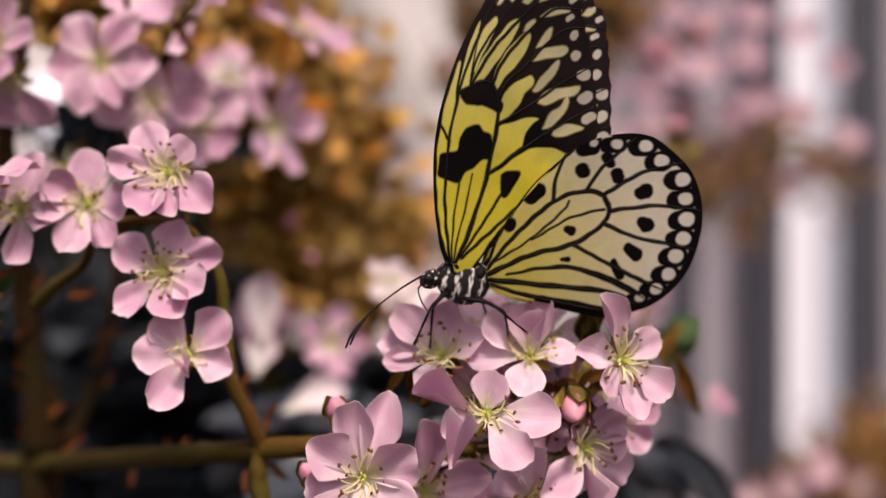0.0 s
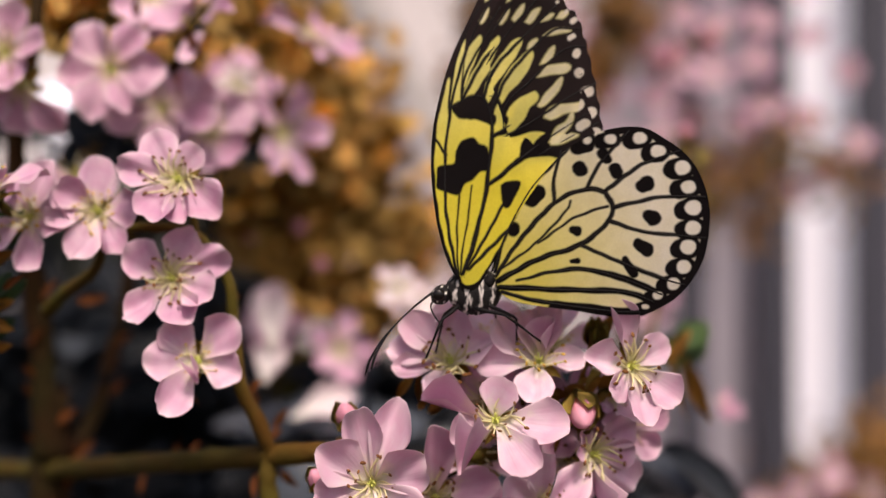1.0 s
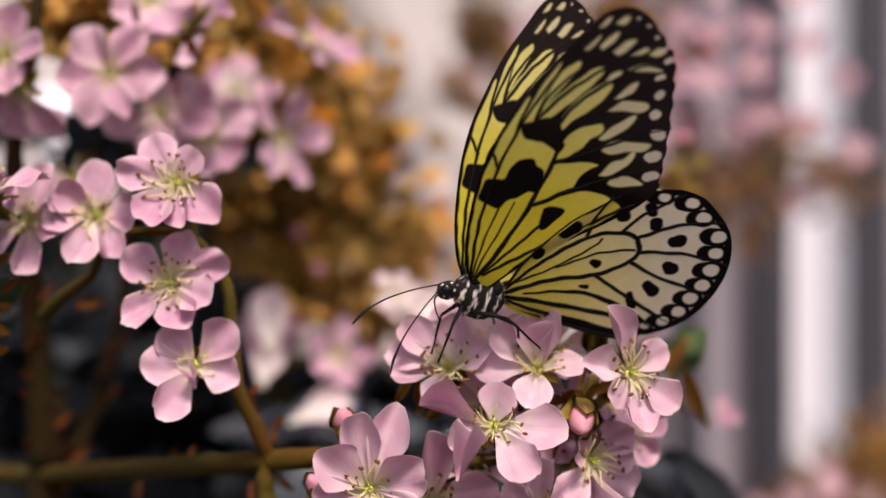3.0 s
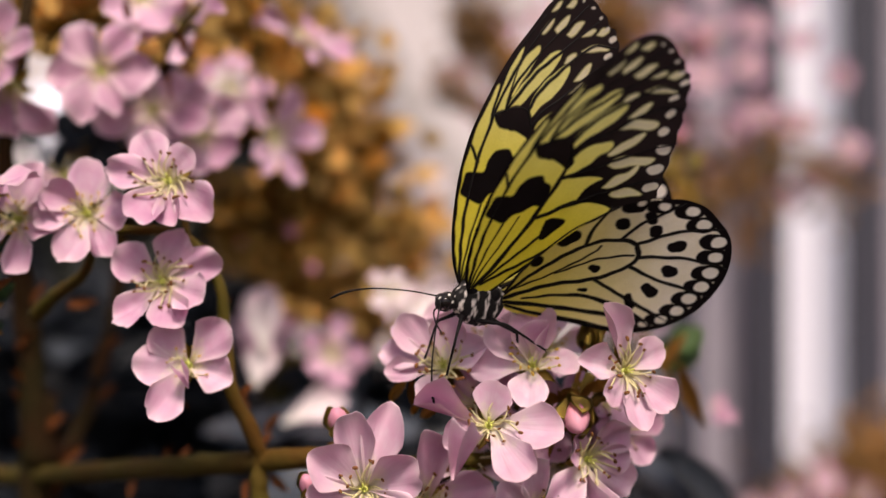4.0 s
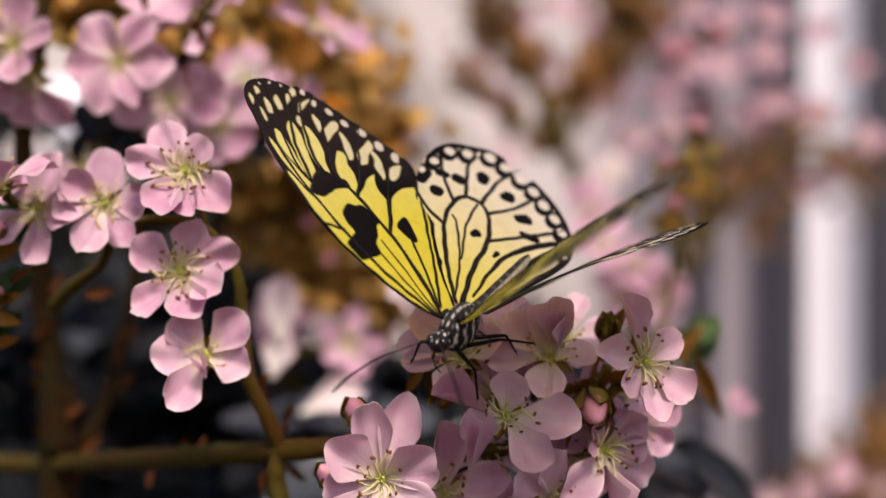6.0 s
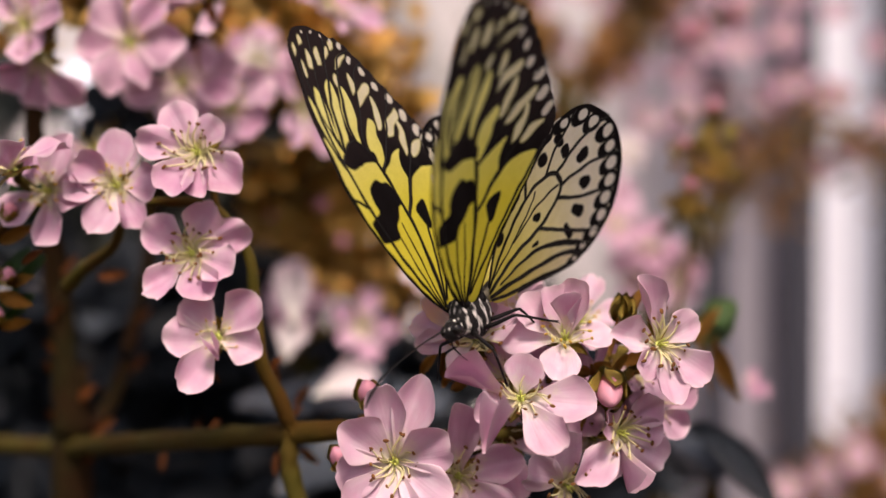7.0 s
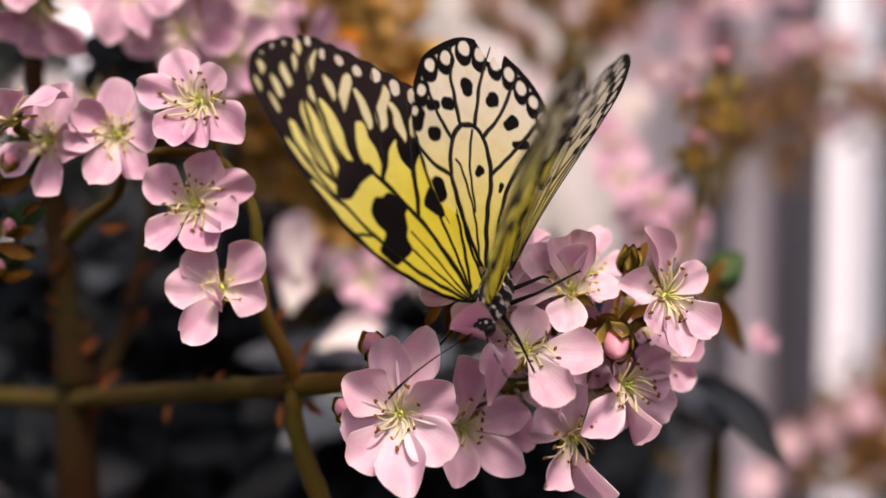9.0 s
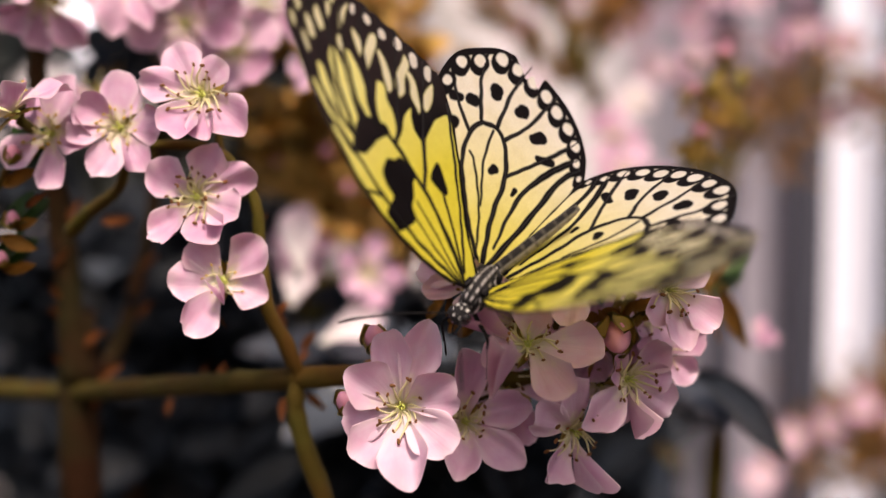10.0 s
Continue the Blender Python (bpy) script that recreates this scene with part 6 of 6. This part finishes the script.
def motions():
    body = [
        (0, 0.0056, 0.2589, 1.1934, -2.1, 1, -171.2),
        (0.5, 0.0065, 0.2592, 1.1935, -2, 1.8, -172.4),
        (1, 0.006, 0.2564, 1.1927, -2.8, 10, -175.9),
        (1.5, 0.0071, 0.2566, 1.1933, -5, 1.3, -173.3),
        (2, 0.0072, 0.2569, 1.1933, -3.7, 2.2, -175.5),
        (2.5, 0.0074, 0.2547, 1.1935, -5.1, -1.2, -170),
        (3.8, 0.0075, 0.2622, 1.1909, -9.4, -7, -152.6),
        (4, 0.0083, 0.2579, 1.1908, -10.9, 2.7, -161.2),
        (4.5, 0.007, 0.2638, 1.1899, -22, 12.9, -168.3),
        (5, 0.0067, 0.2623, 1.1902, -22.1, 6.9, -165.4),
        (5.3, 0.0061, 0.2606, 1.1902, -18.5, 9.2, -160.8),
        (5.5, 0.0042, 0.2556, 1.1904, -7.6, 16.2, -147),
        (5.7, 0, 0.2466, 1.1859, -14, 23.2, -131.8),
        (6.8, -0.0003, 0.2501, 1.1827, -3.3, 33.5, -123.2),
        (7, -0.001, 0.2528, 1.1825, 17.9, 27.2, -121.4),
        (7.2, 0.0003, 0.2526, 1.1835, -3.7, 42.1, -130.8),
        (7.5, -0.0003, 0.2535, 1.1802, 8.7, 56.6, -117.3),
        (8, 0.0021, 0.2501, 1.1766, 2.7, 58.9, -119.7),
        (8.5, 0.003, 0.251, 1.1763, 3.6, 58.6, -121.5),
        (9, 0.0029, 0.2526, 1.1764, -2.7, 66.5, -128.8),
        (9.5, 0.0008, 0.2502, 1.1752, -31.6, 52.9, -142.4),
        (10, -0.0002, 0.2475, 1.176, -37.2, 38.7, -133.6),
    ]
    left_fore = [(0, 81.1, 1.1, -4), (0.5, 81.8, 2.5, -4), (1, 96.7, 7, -4), (1.5, 89.7, -1, -4), (2, 95.5, 3.2, -4), (2.5, 86.4, -0.2, -4), (3.8, 28, -9, 34), (4, 60.3, 9.6, 1.9), (4.5, 68.7, 14.5, 1.5), (5, 65.4, 10.6, -0.1), (5.3, 57.4, 7.3, 5.8), (5.5, 33.4, -2.4, 23.3), (5.7, 41, -22.6, 0.5), (6.8, 40.7, -14.2, 0.4), (7, 51.4, -15, 14.9), (7.2, 79.5, 1.8, 3.7), (7.5, 68.9, 0.8, 13.6), (8, 48, 0, 15), (8.5, 55.8, -4, 13), (9, 57.2, 5.1, 14), (9.5, 70.2, 0.5, 11.5), (10, 50.3, -15.6, 14.7)]
    left_hind = [(0, 75.6, 0.9, -2), (0.5, 75.8, 0.7, -2), (1, 90.1, 5.8, -2), (1.5, 83.4, -1.7, -2), (2, 88.5, 0.5, -2), (2.5, 81, -0.2, -2), (3.8, 23.7, -7.2, 6.2), (4, 54.8, 1.9, 4.9), (4.5, 63.1, 8.2, 5.7), (5, 60.5, 3.9, 3.5), (5.3, 53.7, -0.5, 6.5), (5.5, 33.3, -13.7, 15.4), (5.7, 33.8, -20.7, 7.6), (6.8, 29.9, -23.6, 12.8), (7, 55.5, -1.9, 9.1), (7.2, 74.8, 0.4, 4.6), (7.5, 65.9, 13.3, 8.1), (8, 46, -9, 10), (8.5, 52.6, 0, 10), (9, 56.2, -3.4, 12.6), (9.5, 68.3, -5.6, 4.7), (10, 32, -14.5, 0)]
    right_fore = [(0, 101, 7.6, -1), (0.5, 93.8, 8.5, -1), (1, 86.5, 11.5, -1), (1.5, 93.4, 5.5, -1), (2, 88.5, 11.9, -1), (2.5, 97, 8.5, -1), (3.8, 63.9, -3.6, 4.6), (4, 91.8, 8.6, -2.6), (4.5, 74.2, 9.6, 8.3), (5, 72.4, 4.5, 0.5), (5.3, 69.8, 3.2, 2.5), (5.5, 61.8, -0.6, 8.6), (5.7, 50, -6.4, 3.7), (6.8, 32.2, -2.1, 16.7), (7, 84.3, -2.5, 5.2), (7.2, 79.1, 2.3, 5.4), (7.5, 87.4, 7.4, 9.2), (8, 65.1, 2.7, 14.9), (8.5, 71.5, 5.7, 1.7), (9, 71.7, 11.4, 4.6), (9.5, 75.7, -3, -1.1), (10, 45, -6.3, 10.3)]
    right_hind = [(0, 94, 2.9, -1), (0.5, 86.8, 2.7, -1), (1, 79.5, 7.8, -1), (1.5, 84, 0.3, -1), (2, 78.8, 2.5, -1), (2.5, 89.1, 1.8, -1), (3.8, 58.9, -4.4, 0), (4, 86.8, 1.2, 0), (4.5, 69.2, 5, 0), (5, 67.5, 2.3, 0), (5.3, 64, 1.9, 1.9), (5.5, 53.3, 0.9, 7.6), (5.7, 45, -5.1, -8.3), (6.8, 20.4, 2, 6.1), (7, 80.3, -7.8, 0), (7.2, 74.2, 0.3, 0), (7.5, 80.5, 7.5, 0), (8, 60.2, 0.9, 5.1), (8.5, 71.3, -1.7, -3), (9, 71.4, 3.8, 0.1), (9.5, 66.9, -3.7, 1.5), (10, 30.5, -6, -4.5)]
    antenna_left = [(0, 0.79, 0.03, -0.61), (2.5, 0.77, 0.32, -0.56), (3.8, 0.06, 0.21, -0.98), (4.5, 0.63, 0.53, -0.57), (5, 0.34, 0.43, -0.84), (5.5, 0.6, 0.45, -0.67), (5.7, 0.71, 0.7, 0.01), (6.8, 0.67, 0.74, -0.07), (7.2, 0.55, 0.83, 0.01), (7.5, 0.64, 0.76, -0.14), (8, 0.6, 0.69, 0.39), (9, 0.65, 0.75, 0.16), (9.5, 0.76, 0.53, 0.38), (10, 0.76, 0.46, 0.45)]
    antenna_right = [(0, 0.76, 0.34, -0.55), (2.5, 0.72, 0.58, -0.37), (3.8, 0.93, -0.37, -0.06), (4.5, 0.98, -0.04, 0.18), (5, 0.99, -0.13, -0.05), (5.5, 0.99, -0.16, 0.05), (5.7, 0.94, -0.33, -0.02), (6.8, 0.91, -0.41, -0.06), (7.2, 0.88, -0.47, -0.05), (7.5, 0.53, -0.78, 0.33), (8, 0.61, -0.71, 0.35), (9, 0.76, -0.59, 0.27), (9.5, 0.73, -0.17, 0.67), (10, 0.7, -0.71, 0.13)]
    tail = [(0, -1, -0.03, 0.06), (2.5, -1, -0.03, 0.06), (3.8, -1, 0, 0.15), (5.5, -1, 0, 0.15), (8, -0.92, 0.37, 0.08), (9, -0.94, 0.05, -0.34), (9.5, -0.96, 0.26, 0.12), (10, -0.81, 0.37, 0.46)]
    footholds = [
        [(0, -0.0068, 0.252, 1.1783), (2.7, -0.0037, 0.252, 1.1756), (3.8, -0.0011, 0.25, 1.17), (5.5, 0.002, 0.25, 1.17), (6.8, 0.0095, 0.25, 1.1618), (7.6, 0.0106, 0.25, 1.1606), (9, 0.0106, 0.25, 1.1599), (10, 0.0024, 0.247, 1.1491)],
        [(0, 0.0214, 0.256, 1.1799), (10, 0.0214, 0.256, 1.1799)],
        [(0, 0.0163, 0.268, 1.177), (10, 0.0163, 0.268, 1.177)],
        [(0, -0.0021, 0.262, 1.181), (4.5, -0.0032, 0.262, 1.1791), (5.5, -0.0147, 0.262, 1.1791), (6.8, -0.0096, 0.258, 1.1651), (9, -0.0086, 0.258, 1.1638), (10, -0.0091, 0.256, 1.1582)],
        [(0, 0.005, 0.275, 1.178), (6, 0.0022, 0.272, 1.1769), (10, 0.0008, 0.268, 1.1719)],
        [(0, 0.0136, 0.282, 1.1775), (10, 0.0133, 0.275, 1.178)],
    ]
    walk(butterfly, [(r[0], pose(*r[1:7])) for r in body])
    for kind, side, rows in (("F", 1, left_fore), ("H", 1, left_hind), ("F", -1, right_fore), ("H", -1, right_hind)):
        walk(WINGS[kind, side], [(t, wing_pose(kind, side, *turn)) for t, *turn in rows])
    for ob, side, rows in zip(ANTENNAE, (1, -1), (antenna_left, antenna_right)):
        walk(ob, [(t, aim((9.9 * MM, side * 0.7 * MM, 1.0 * MM), way, (0.2, 0, 1))) for t, *way in rows])
    walk(abdomen, [(t, aim((-4.4 * MM, 0, -0.2 * MM), (-x, -y, -z), (0, 0, 1))) for t, x, y, z in tail])
    for leg, (hip, size), holds in zip(LEGS, HIPS, footholds):
        rows = []
        for r in body:
            inv = pose(*r[1:7]).inverted()
            hip_at = Vector(hip) * MM
            foot = inv @ Vector(blend_rows(holds, r[0]))
            way = foot - hip_at
            out = Vector((0.25 * (1 if hip[0] > 0 else -1), 1.0 if hip[1] > 0 else -1.0, 0.9))
            rows.append((r[0], aim(hip_at, way, out)))
        walk(leg, rows)


motions()
